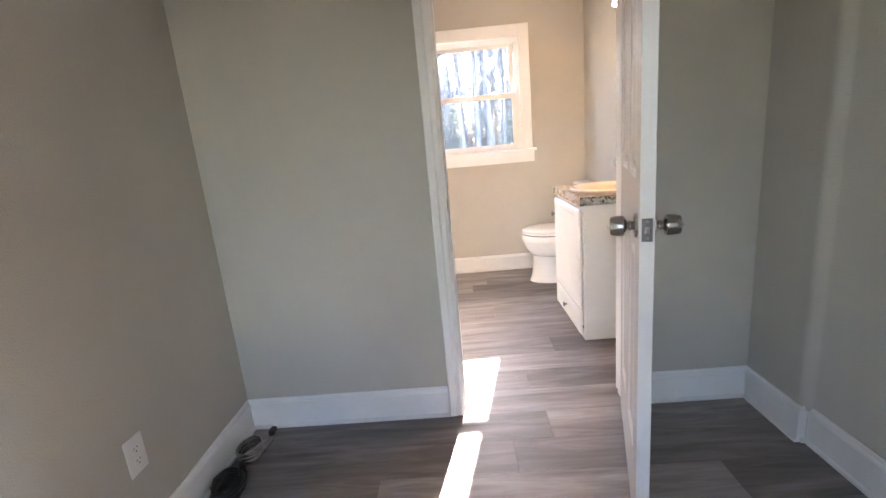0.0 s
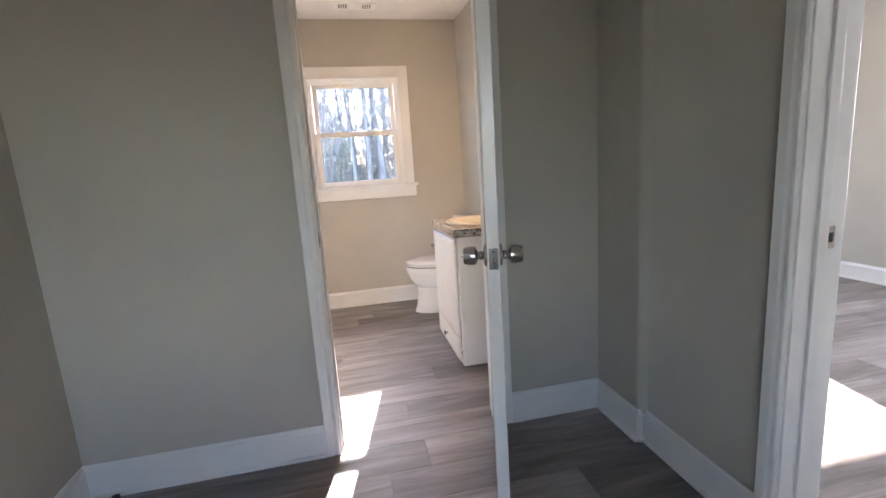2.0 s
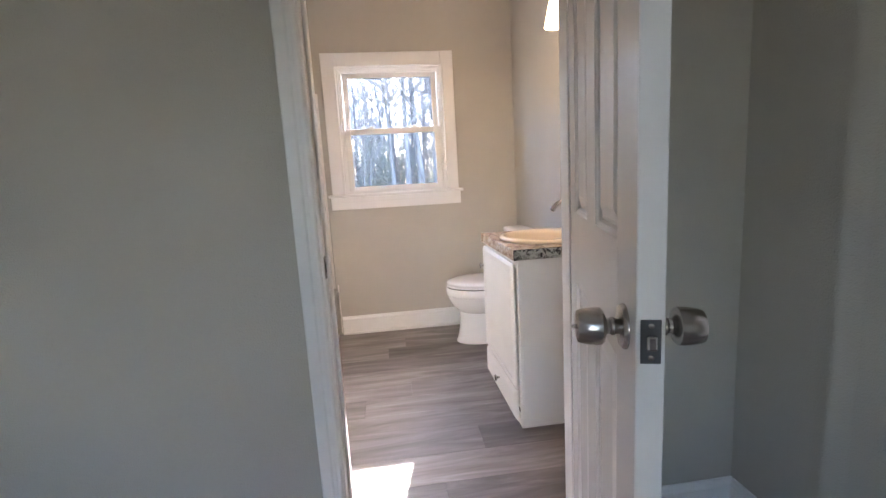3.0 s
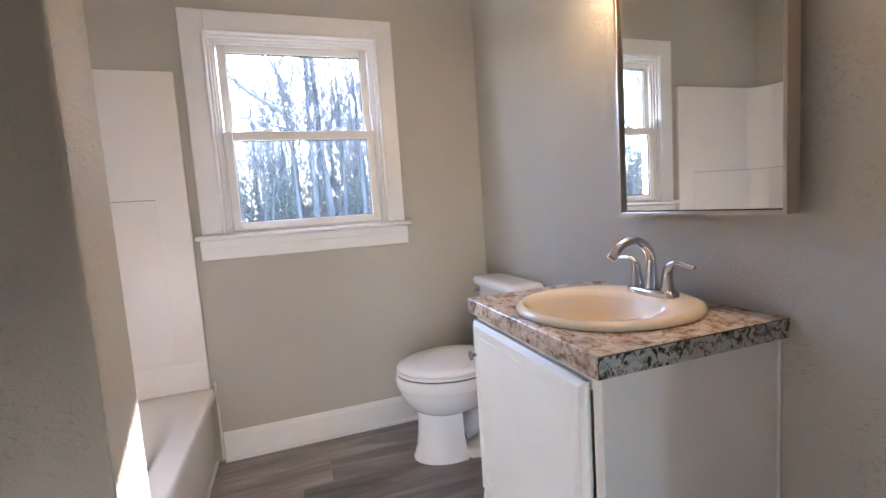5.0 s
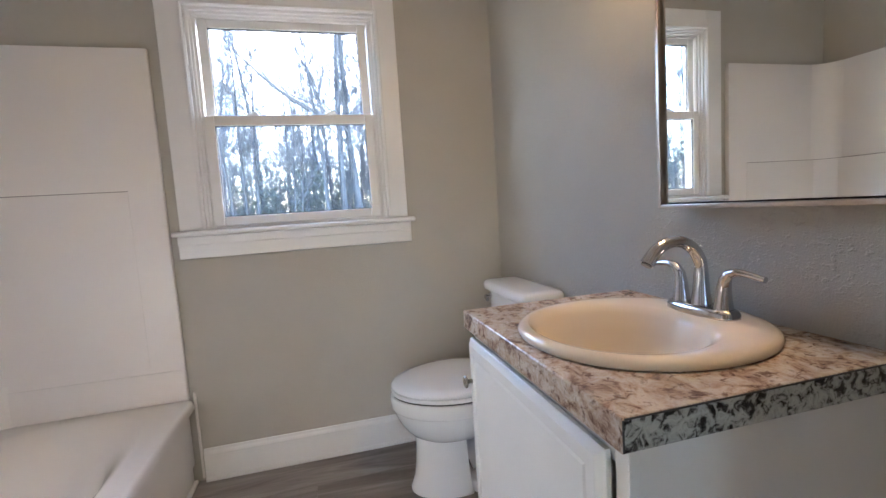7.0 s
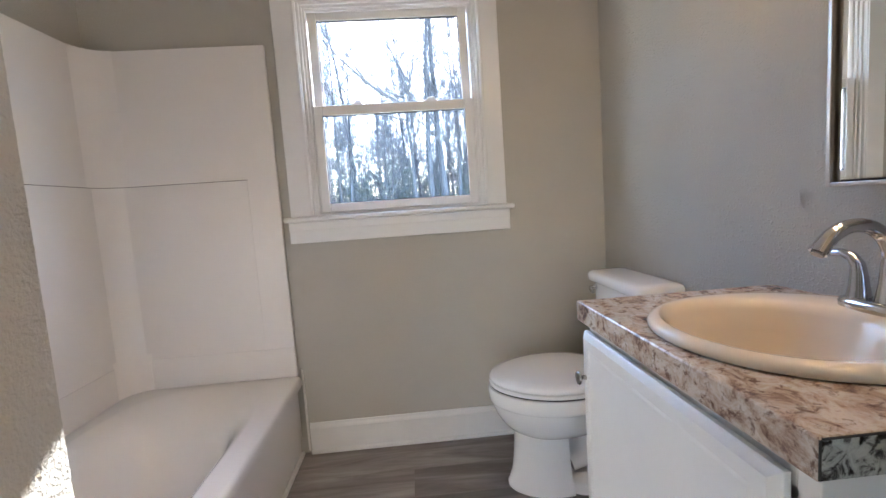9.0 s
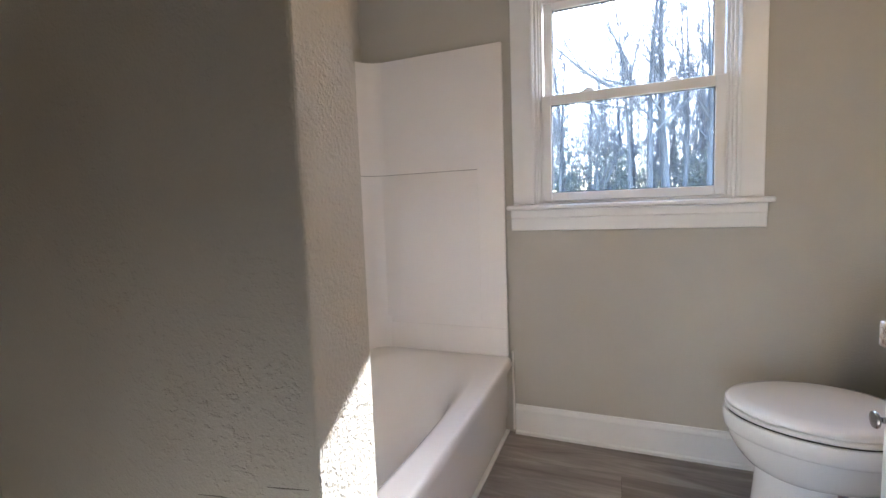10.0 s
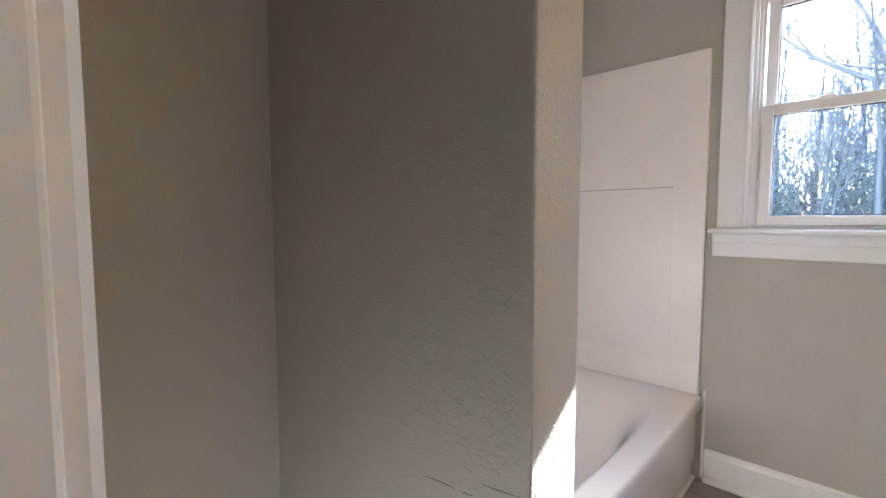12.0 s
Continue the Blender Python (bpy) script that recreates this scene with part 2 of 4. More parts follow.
def ring(cx, cy, z, ax, ay, n=40, power=2.0):
    """A loop round an ellipse or, with a higher power, a rounded rectangle."""
    out = []
    for i in range(n):
        c, s = math.cos(2 * math.pi * i / n), math.sin(2 * math.pi * i / n)
        out.append(Vector((cx + ax * math.copysign(abs(c) ** (2 / power), c), cy + ay * math.copysign(abs(s) ** (2 / power), s), z)))
    return out


def finish(bm, name, material, smooth=None):
    bmesh.ops.recalc_face_normals(bm, faces=bm.faces)
    me = bpy.data.meshes.new(name)
    bm.to_mesh(me)
    bm.free()
    me.materials.append(material)
    if smooth is not None:
        me.shade_smooth()
        me.set_sharp_from_angle(angle=radians(smooth))
    return me


def root_of(ob):
    while ob.parent:
        ob = ob.parent
    return ob


def part(name, bm, material, parent, label="", smooth=None, local=False):
    """Links a bmesh as one mesh object under a thing or a part; its points are in the world, or in the thing's own frame."""
    me = finish(bm, name, material, smooth)
    if not local:
        me.transform(root_of(parent).matrix_basis.inverted())
    ob = new(name, me)
    ob.parent = parent
    return tagged(ob, label)


def thing(name, at, label, category, group="", kind="", turn=0.0):
    ob = new(name)
    ob.empty_display_size = 0.1
    ob.matrix_basis = pose(*at, 0, 0, turn)
    return tagged(ob, label, category, group, kind)


def solid(name, bm, material, label, category, kind="", smooth=None):
    return tagged(new(name, finish(bm, name, material, smooth)), label, category, "", kind)


def structure(name, bm, material, label="", smooth=None):
    return solid(name, bm, material, label, "", "structure", smooth)


# ---- walls, floor, ceiling ----
H = 2.45
NORTH, SOUTH, EAST = 4.30, -1.60, 4.35
structure("wall_north", boxes(
    (-1.19, NORTH, 0, -0.18, 4.44, H), (-0.18, NORTH, 0, 0.577, 4.44, 1.05), (-0.18, NORTH, 1.975, 0.577, 4.44, H),
    (0.577, NORTH, 0, 2.04, 4.44, H), (2.04, NORTH, 0, 2.96, 4.44, 0.62), (2.04, NORTH, 1.96, 2.96, 4.44, H), (2.96, NORTH, 0, 4.49, 4.44, H)),
    WALL, "greige painted outer wall with window openings")
structure("wall_bath_west", boxes((-1.19, 2.673, 0, -1.05, NORTH, H)), WALL, "greige painted wall behind the bathtub")
structure("wall_closet", boxes((-1.17, 2.23, 0, -0.81, 2.673, H)), WALL, "greige painted wall beside the bathroom doorway")
structure("wall_tub_end", boxes((-1.05, 2.673, 0, -0.137, 2.791, H), bevel=0.004), TEXTURED, "greige textured partition at the end of the bathtub")
_tub_end = bpy.data.objects["wall_tub_end"]
for _pts in (((-0.330, 0.722), (-0.290, 0.728), (-0.262, 0.729)), ((-0.254, 0.731), (-0.240, 0.731), (-0.228, 0.734)), ((-0.213, 0.757), (-0.190, 0.760), (-0.152, 0.766))):
    part("scratch", tube(bmesh.new(), [(x, 2.6726, z) for x, z in _pts], [0.0003, 0.0008, 0.0003], 6), GREY_LINE, _tub_end, "dark scratch in the plaster")


# its narrow end: stippled plaster, modelled grain by grain
_ny, _nz, _st = 57, 1200, 0.002
_pv = []
for _k in range(_nz + 1):
    for _j in range(_ny + 1):
        _q = Vector((0.0, 2.6755 + _st * _j, 0.002 + _st * _k))
        _rough = 0.62 + 0.38 * noise.noise(_q * 9.0)
        _h = noise.noise(_q * 240.0) * 0.0009 + noise.noise(_q * 410.0) * 0.0004
        _pv.append((-0.1362 + _rough * _h, _q.y, _q.z))
_w = _ny + 1
_me = bpy.data.meshes.new("plaster_skim")
_me.from_pydata(_pv, [], [(k * _w + j, k * _w + j + 1, (k + 1) * _w + j + 1, (k + 1) * _w + j) for k in range(_nz) for j in range(_ny)])
_me.materials.append(TEXTURED)
_me.shade_smooth()
_skim = new("plaster_skim", _me)
_skim.parent = _tub_end
tagged(_skim, "stippled greige plaster")


def east_face(y):
    """The slightly skewed face of the wall behind the vanity."""
    return 1.12 + (NORTH - y) * 0.026


structure("wall_bath_east", loft(bmesh.new(), [[Vector((east_face(2.23), 2.23, z)), Vector((1.335, 2.23, z)), Vector((1.335, NORTH, z)), Vector((1.12, NORTH, z))] for z in (0, H)]), ROLLED, "greige textured wall behind vanity and toilet")
structure("wall_hall_north", boxes((-1.17, 2.10, 0, -0.08, 2.23, H), (-0.08, 2.10, 2.06, 0.668, 2.23, H), (0.668, 2.10, 0, 1.335, 2.23, H)),
          WALL, "greige painted wall with the bathroom doorway")
structure("wall_hall_west", boxes((-1.17, SOUTH, 0, -1.03, 2.10, H)), WALL, "greige painted hall wall")
bm = loft(bmesh.new(), [[Vector((x, y, z)) for x, y in ((HX, 1.225), (HX, 1.772), (1.184, 1.781), (1.168, 1.797), (1.161, 1.806), (1.160, 1.820), (1.160, 2.10), (1.335, 2.10), (1.335, 1.225))] for z in (0, H)])
structure("wall_hall_alcove", bm, WALL, "greige painted hall wall with a shallow jog", 60)
# southern gap is added out of view to bring bedroom light into the hall
structure("wall_hall_east", boxes((HX, 0.437, 2.06, 1.335, 1.225, H), (HX, -0.40, 0, 1.335, 0.437, H), (HX, -1.45, 2.06, 1.335, -0.40, H), (HX, SOUTH, 0, 1.335, -1.45, H)),
          WALL, "greige painted hall wall with the bedroom doorway and an added unseen light opening")
structure("wall_east", boxes((EAST, SOUTH, 0, 4.49, 1.03, H), (EAST, 1.03, 0, 4.49, 1.95, 0.62), (EAST, 1.03, 1.94, 4.49, 1.95, H), (EAST, 1.95, 0, 4.49, NORTH, H)),
          WALL, "greige painted bedroom wall with a window")
# the opening is added, always unseen, to let sky light into the hall
structure("wall_south", boxes((-1.17, -1.74, 0, -0.80, SOUTH, H), (-0.80, -1.74, 0, -0.42, SOUTH, 0.62), (-0.80, -1.74, 1.88, -0.42, SOUTH, H), (-0.42, -1.74, 0, 4.49, SOUTH, H)),
          WALL, "greige painted wall behind the hall with an added light opening")
structure("ceiling", boxes((-1.19, -1.74, H, 4.49, 4.44, 2.6)), CEIL, "flat white painted ceiling")
structure("ceiling_bedroom", boxes((1.335, SOUTH, 2.38, EAST, NORTH, 2.449)), CEIL, "flat white painted bedroom ceiling")

# baseboards: tall board with a small moulded cap
BASE = [(0, 0), (0.020, 0), (0.020, 0.012), (0.013, 0.018), (0.013, 0.112), (0.0155, 0.118), (0.0125, 0.126), (0.008, 0.131), (0.006, 0.142), (0, 0.142)]


def baseboard(a, b, out):
    bm = bmesh.new()
    extrude_profile(bm, BASE, (*a, 0), (*b, 0), (*out, 0))
    structure("baseboard", bm, TRIM, "white moulded baseboard")


def window_unit(name, wall_at, along, inward, x0, x1, z0, z1, locks, label, head=0.10, side=(0.10, 0.09), horn=0.03):
    """A double-hung vinyl window in a cased opening. along, inward: unit vectors of the wall; x0..x1, z0..z1: the opening."""
    al, iw = Vector(along), Vector(inward)
    w = tagged(new(name), label, "window", "", "structure")
    w.matrix_basis = pose(*(al * x0 - iw * wall_at), 0)

    def add(pname, dims, material, parent=None, lab="", bevel=0.0025):
        bm = bmesh.new()
        for u0, d0, k0, u1, d1, k1 in dims:
            box(bm, u0, d0, k0, u1, d1, k1, bevel, 1)
        for v in bm.verts:
            v.co = al * v.co.x + iw * (v.co.y - wall_at) + Vector((0, 0, v.co.z))
        return part(pname, bm, material, parent or w, lab)
    a, b = side
    # d counts from the wall's face: positive into the room
    add("casing", [(x0 - a, 0.0, z0 + 0.015, x0, 0.018, z1 + head)], TRIM)
    add("casing", [(x1, 0.0, z0 + 0.015, x1 + b, 0.018, z1 + head)], TRIM)
    add("casing", [(x0 + 0.0005, 0.0, z1, x1 - 0.0005, 0.0178, z1 + head)], TRIM)
    add("window_stool", [(x0 - a - horn * 0.9, -0.05, z0 - 0.008, x1 + b + horn, 0.048, z0 + 0.014)], TRIM, None, "", 0.006)
    add("apron", [(x0 - a - 0.012, 0.0, z0 - 0.100, x1 + b + 0.012, 0.016, z0 - 0.0085), (x0 - a - 0.012, 0.0165, z0 - 0.045, x1 + b + 0.012, 0.024, z0 - 0.0085)], TRIM)
    add("bead", [(x0 - 0.014, 0.0182, z0 + 0.016, x0 - 0.004, 0.0235, z1 + 0.014), (x1 + 0.004, 0.0182, z0 + 0.016, x1 + 0.014, 0.0235, z1 + 0.014), (x0 - 0.004, 0.0182, z1 + 0.004, x1 + 0.004, 0.0235, z1 + 0.014)], TRIM, None, "", 0.002)
    # jamb liner in steps
    for i, (inset, front) in enumerate(((0.0, 0.004), (0.010, -0.008), (0.020, -0.020))):
        t = 0.012
        add("window_frame", [(x0 + inset, -0.10, z0 + 0.015, x0 + inset + t, front, z1), (x1 - inset - t, -0.10, z0 + 0.015, x1 - inset, front, z1),
                             (x0 + inset + t, -0.10, z1 - inset - t, x1 - inset - t, front, z1 - inset), (x0 + inset + t, -0.10, z0 + 0.015, x1 - inset - t, front - 0.004, z0 + 0.023 + inset * 0.5)], VINYL, None, "", 0.0015)
    xa, xb, zb, zt = x0 + 0.032, x1 - 0.032, z0 + 0.026, z1 - 0.032
    mid = zb + 0.008 + (zt - zb - 0.008) * 0.505
    s = 0.038

    def sash(nm, u0, u1, k0, k1, d0, d1, low, top):
        fr = add(nm, [(u0, d0, k0, u0 + s, d1, k1), (u1 - s, d0, k0, u1, d1, k1), (u0 + s, d0, k0, u1 - s, d1, k0 + low), (u0 + s, d0, k1 - top, u1 - s, d1, k1)], VINYL, None, "", 0.003)
        g, e = 0.003, d0 + 0.008
        add("gasket", [(u0 + s - 0.001, e, k0 + low, u0 + s + g, d1 - 0.006, k1 - top), (u1 - s - g, e, k0 + low, u1 - s + 0.001, d1 - 0.006, k1 - top),
                       (u0 + s, e, k0 + low - 0.001, u1 - s, d1 - 0.006, k0 + low + g), (u0 + s, e, k1 - top - g, u1 - s, d1 - 0.006, k1 - top + 0.001)], GASKET, fr, "", 0.0)
        p = add("pane", [(u0 + s, d0 + 0.011, k0 + low, u1 - s, d0 + 0.015, k1 - top)], GLASS, fr, "clear window glass", 0.0)
        p.visible_shadow = False
    sash("lower_sash", xa, xb, zb, mid + 0.022, -0.028, -0.002, 0.038, 0.042)
    sash("upper_sash", xa + 0.004, xb - 0.004, mid - 0.012, zt, -0.060, -0.032, 0.030, 0.034)
    for u in locks:
        add("sash_lock", [(u - 0.026, -0.030, mid + 0.0222, u + 0.026, -0.006, mid + 0.030), (u - 0.012, -0.026, mid + 0.030, u + 0.020, -0.012, mid + 0.040)], VINYL, None, "", 0.003)
    return w


window_unit("window_1", NORTH, (1, 0, 0), (0, -1, 0), -0.18, 0.577, 1.065, 1.975, (0.04, 0.36), "white double-hung bathroom window with wide painted casing")
window_unit("window_2", EAST, (0, 1, 0), (-1, 0, 0), 1.03, 1.95, 0.60, 1.94, (1.28, 1.70), "white double-hung bedroom window with wide painted casing", side=(0.10, 0.11))
window_unit("window_3", NORTH, (1, 0, 0), (0, -1, 0), 2.04, 2.96, 0.60, 1.96, (2.29, 2.71), "white double-hung bedroom window with wide painted casing")


def doorway(name, label, frame_to_world, width, top, depth, casings=(True, True), stop_at=None):
    """A cased opening. Own frame: x across the opening from 0 to width, y through the wall from 0 to depth."""
    d = tagged(new(name), label, "doorway", "", "structure")
    d.matrix_basis = frame_to_world
    t = 0.018
    def jamb(dims):
        part("jamb", boxes(dims, bevel=0.003), TRIM, d, "", None, True)
    jamb((-t, -0.001, 0.0, 0, depth + 0.001, top))
    jamb((width, -0.001, 0.0, width + t, depth + 0.001, top))
    jamb((-t, -0.001, top, width + t, depth + 0.001, top + t))
    if stop_at is not None:
        for dims in ((0, stop_at, 0, 0.010, stop_at + 0.033, top), (width - 0.010, stop_at, 0, width, stop_at + 0.033, top), (0.010, stop_at, top - 0.010, width - 0.010, stop_at + 0.033, top)):
            part("door_stop", boxes(dims, bevel=0.002), TRIM, d, "", None, True)
    prof = [(0.006, 0.0), (0.006, 0.009), (0.011, 0.014), (0.019, 0.014), (0.023, 0.0115), (0.030, 0.0115), (0.036, 0.016), (0.060, 0.018), (0.064, 0.015), (0.064, 0.0)]
    for front, sgn, on in ((0.0, -1, casings[0]), (depth, 1, casings[1])):
        if not on:
            continue
        for x, o in ((0, -1), (width, 1)):
            bm = bmesh.new()
            extrude_profile(bm, prof, (x, front, 0), (x, front, top + 0.064), (o, 0, 0), (0, sgn, 0))
            part("casing", bm, TRIM, d, "", None, True)
        bm = bmesh.new()
        extrude_profile(bm, prof, (-0.006, front, top), (width + 0.006, front, top), (0, 0, 1), (0, sgn, 0))
        part("casing", bm, TRIM, d, "", None, True)
    return d


JL, JR = -0.062, 0.650
d1 = doorway("door_1", "white cased doorway between hall and bathroom", pose(JL, 2.10, 0), JR - JL, 2.042, 0.13, stop_at=0.045)
d2 = doorway("door_2", "white cased doorway between hall and bedroom", pose(HX, 0.455, 0) @ Matrix(((0, 1, 0, 0), (1, 0, 0, 0), (0, 0, 1, 0), (0, 0, 0, 1))), 0.752, 2.042, 1.335 - HX, stop_at=0.050)


def strike(parent, y, z, x, sgn):
    part("strike_plate", boxes((x, y - 0.014, z - 0.03, x + sgn * 0.002, y + 0.014, z + 0.03), bevel=0.0008), NICKEL, parent, "worn metal strike plate", None, True)
    # no hole is cut: a dark slip on the plate gives its shade
    part("strike_hole", boxes((x + sgn * 0.002, y - 0.007, z - 0.013, x + sgn * 0.0026, y + 0.007, z + 0.013)), SLOT, parent, "", None, True)


strike(d1, 0.020, 0.93, 0.0, 1)
strike(d2, 0.100, 0.935, 0.752, -1)

baseboard((-1.03, 2.10), (JL - 0.065, 2.10), (0, -1))
baseboard((JR + 0.065, 2.10), (1.160, 2.10), (0, -1))
baseboard((1.160, 2.087), (1.160, 1.80 - 0.013), (-1, 0))
baseboard((1.160, 1.80), (HX - 0.013, 1.80), (0, -1))
baseboard((HX, 1.787), (HX, 1.207 + 0.065), (-1, 0))
baseboard((-1.03, SOUTH), (-1.03, 2.087), (1, 0))
baseboard((HX, -0.40), (HX, 0.455 - 0.065), (-1, 0))
baseboard((-0.292, NORTH), (1.107, NORTH), (0, -1))
baseboard((1.12, 4.287), (east_face(3.36), 3.36), (-1, 0))
baseboard((-0.81, 2.24), (-0.81, 2.673), (1, 0))
baseboard((-0.797, 2.673), (-0.137, 2.673), (0, -1))
baseboard((EAST, SOUTH), (EAST, NORTH), (-1, 0))
baseboard((1.335, NORTH), (4.337, NORTH), (0, -1))
baseboard((1.335, 1.29), (1.335, 4.287), (1, 0))

window_light("bedroom_window_light", (4.47, 1.49, 1.28), (-1, 0, 0), 0.86, 1.28, EASTW)
window_light("bedroom_north_light", (2.50, 4.42, 1.28), (0, -1, 0), 0.86, 1.28, NORTHW)


# ---- panel doors ----
def knob(parent, at, out, label=""):
    """A round knob with its rose; out: unit vector away from the door's face."""
    m = Matrix.Translation(at) @ Vector(out).to_track_quat("Z", "Y").to_matrix().to_4x4()
    k = part("door_knob", lathe(bmesh.new(), [(0.0135, 0.0), (0.0105, 0.006), (0.0105, 0.012), (0.0130, 0.015), (0.0130, 0.018), (0.0105, 0.021), (0.0115, 0.025), (0.0225, 0.029),
                                            (0.0262, 0.0325), (0.0266, 0.039), (0.0258, 0.050), (0.0240, 0.060), (0.0222, 0.0645), (0.0195, 0.0655), (0.006, 0.0660)], m, 28), NICKEL, parent, label or "satin nickel knob", 40, True)
    part("rose", lathe(bmesh.new(), [(0.032, 0.0), (0.032, 0.003), (0.029, 0.007), (0.020, 0.009), (0.0125, 0.0095)], m, 28), NICKEL, k, "", 40, True)
    part("lock_button", lathe(bmesh.new(), [(0.0035, 0.0655), (0.0035, 0.071), (0.002, 0.072)], m, 12), CHROME, k, "", 40, True)
    return k


def panel_door(at, turn, sgn, width, label):
    """Six-panel door. Own frame: hinge pin at the origin, x along the slab, its thickness towards -y (sgn 1) or +y (sgn -1)."""
    d = thing("panel_door", at, label, "door", turn=turn)
    T, top, b0 = 0.035, 2.030, 0.012
    y0, y1 = (-T, 0.0) if sgn > 0 else (0.0, T)
    st, ms = 0.112, 0.100
    pw = (width - 2 * st - ms) / 2
    cols = [(st, st + pw), (st + pw + ms, width - st)]
    rows = [(0.235, 0.865), (1.045, 1.655), (1.755, 1.925)]
    rec = 0.012
    bm = bmesh.new()
    box(bm, 0.002, y0, b0, st, y1, top)
    box(bm, width - st, y0, b0, width, y1, top, 0.0015, 1)
    box(bm, st + pw, y0, b0, st + pw + ms, y1, top)
    for x0, x1 in cols:
        zs = [b0] + [z for r in rows for z in r] + [top]
        for z0, z1 in zip(zs[::2], zs[1::2]):
            box(bm, x0, y0, z0, x1, y1, z1)
        for z0, z1 in rows:
            box(bm, x0, y0 + rec, z0, x1, y1 - rec, z1)
    body = part("slab", bm, DOOR, d, "white painted slab", None, True)
    for x0, x1 in cols:
        for z0, z1 in rows:
            for face, s in ((y0, 1), (y1, -1)):
                def loop(i, depth):
                    return [Vector((x, face + s * depth, z)) for x, z in ((x0 + i, z0 + i), (x1 - i, z0 + i), (x1 - i, z1 - i), (x0 + i, z1 - i))]
                bm = bmesh.new()
                loft(bm, [loop(0.0, 0.0), loop(0.003, 0.003), loop(0.009, 0.005), loop(0.013, rec - 0.0008), loop(0.020, rec - 0.0008),
                          loop(0.040, 0.0032), loop(0.044, 0.0026)], (False, True))
                part("panel", bm, DOOR, d, "", None, True)
    kx, kz = width - 0.060, 0.93
    knob(d, (kx, y0, kz), (0, -1, 0))
    knob(d, (kx, y1, kz), (0, 1, 0))
    part("latch_plate", boxes((width, y0 + 0.005, kz - 0.029, width + 0.0016, y1 - 0.005, kz + 0.029), bevel=0.0006), LATCH, d, "dark metal latch plate", None, True)
    for z in (kz - 0.021, kz + 0.021):
        part("screw", lathe(bmesh.new(), [(0.0042, 0.0), (0.0036, 0.0012), (0.001, 0.0014)], Matrix.Translation((width + 0.0015, (y0 + y1) / 2, z)) @ pose(0, 0, 0, 0, 90, 0), 12), CHROME, d, "", 40, True)
    part("latch_bolt", boxes((width + 0.0016, y0 + 0.011, kz - 0.010, width + 0.010, y1 - 0.011, kz + 0.010), bevel=0.003), CHROME, d, "chrome latch bolt", None, True)
    for z in (0.318, 1.068, 1.814):
        h = part("hinge", tube(bmesh.new(), [(-0.004, 0.004 * sgn, z - 0.044), (-0.004, 0.004 * sgn, z + 0.044)], 0.0062, 12), BRONZE, d, "dark metal hinge", 40, True)
        part("hinge_leaf", boxes((-0.003, min(0, -0.030 * sgn), z - 0.044, 0.0018, max(0, -0.030 * sgn), z + 0.044)), BRONZE, h, "", None, True)
    return d


panel_door((0.6545, 2.080, 0.0), -106.8, 1, 0.708, "white six-panel door standing open into the hall")
panel_door((1.345, 0.466, 0.0), 14.5, -1, 0.742, "white six-panel bedroom door standing open")


# ---- outlets ----
def outlet(at, out, label):
    o = thing("wall_outlet", at, label, "outlet")
    o.matrix_basis = Matrix.Translation(at) @ Vector(out).to_track_quat("Z", "Y").to_matrix().to_4x4()
    part("cover_plate", boxes((-0.036, -0.058, 0.0, 0.036, 0.058, 0.006), bevel=0.003), PLASTIC, o, "", 40, True)
    for s in (-1, 1):
        r = part("socket", loft(bmesh.new(), [ring(0, s * 0.0195, z, 0.0165, 0.0145, 20, 3.0) for z in (0.0055, 0.0078)]), PLASTIC, o, "", None, True)
        # raised dark slips, coloured as the shade inside the plug openings
        part("slot_shade", boxes((-0.007, s * 0.0195, 0.0078, -0.0055, s * 0.0195 + 0.007, 0.0082), (0.0055, s * 0.0195, 0.0078, 0.007, s * 0.0195 + 0.008, 0.0082),
                            (-0.002, s * 0.0195 - 0.009, 0.0078, 0.002, s * 0.0195 - 0.005, 0.0082)), SLOT, r, "", None, True)
    return o


outlet((-1.03, 1.454, 0.366), (1, 0, 0), "white duplex outlet on the hall wall")
outlet((EAST, 2.322, 0.375), (-1, 0, 0), "white duplex outlet on the bedroom wall")


# ---- loose cable on the hall floor ----
def cable_coil(at, turns, radius, thick, height, material, name, label, lean=0.0):
    rng = random.Random(int(radius * 1e4))
    pts = []
    for i in range(turns * 14 + 1):
        a = 2 * math.pi * i / 14
        r = radius * (1 + rng.uniform(-0.10, 0.10))
        pts.append((r * math.cos(a), r * math.sin(a) * 1.5, thick + height * i / (turns * 14) + rng.uniform(0, 0.004)))
    c = thing(name, at, label, "cable", turn=lean)
    part("coil", tube(bmesh.new(), pts, thick, 8), material, c, "", 60, True)
    tail = [(radius, 0.02, thick), (radius * 1.1, 0.09, thick), (radius * 0.7, 0.13, thick)]
    part("plug", boxes((radius * 0.7 - 0.012, 0.125, 0.001, radius * 0.7 + 0.012, 0.165, 0.024), bevel=0.004), BLACK, c, "black plug", None, True)
    part("tail", tube(bmesh.new(), tail, thick, 8), material, c, "", 60, True)
    return c


cable_coil((-0.945, 1.90, 0.0), 6, 0.042, 0.0055, 0.050, NICKEL, "cable_coil", "coiled grey metal-clad cable on the floor by the baseboard")
cable_coil((-0.935, 1.69, 0.0), 7, 0.048, 0.0060, 0.055, BLACK, "cable_coil", "coiled black cable on the floor by the baseboard", 20)

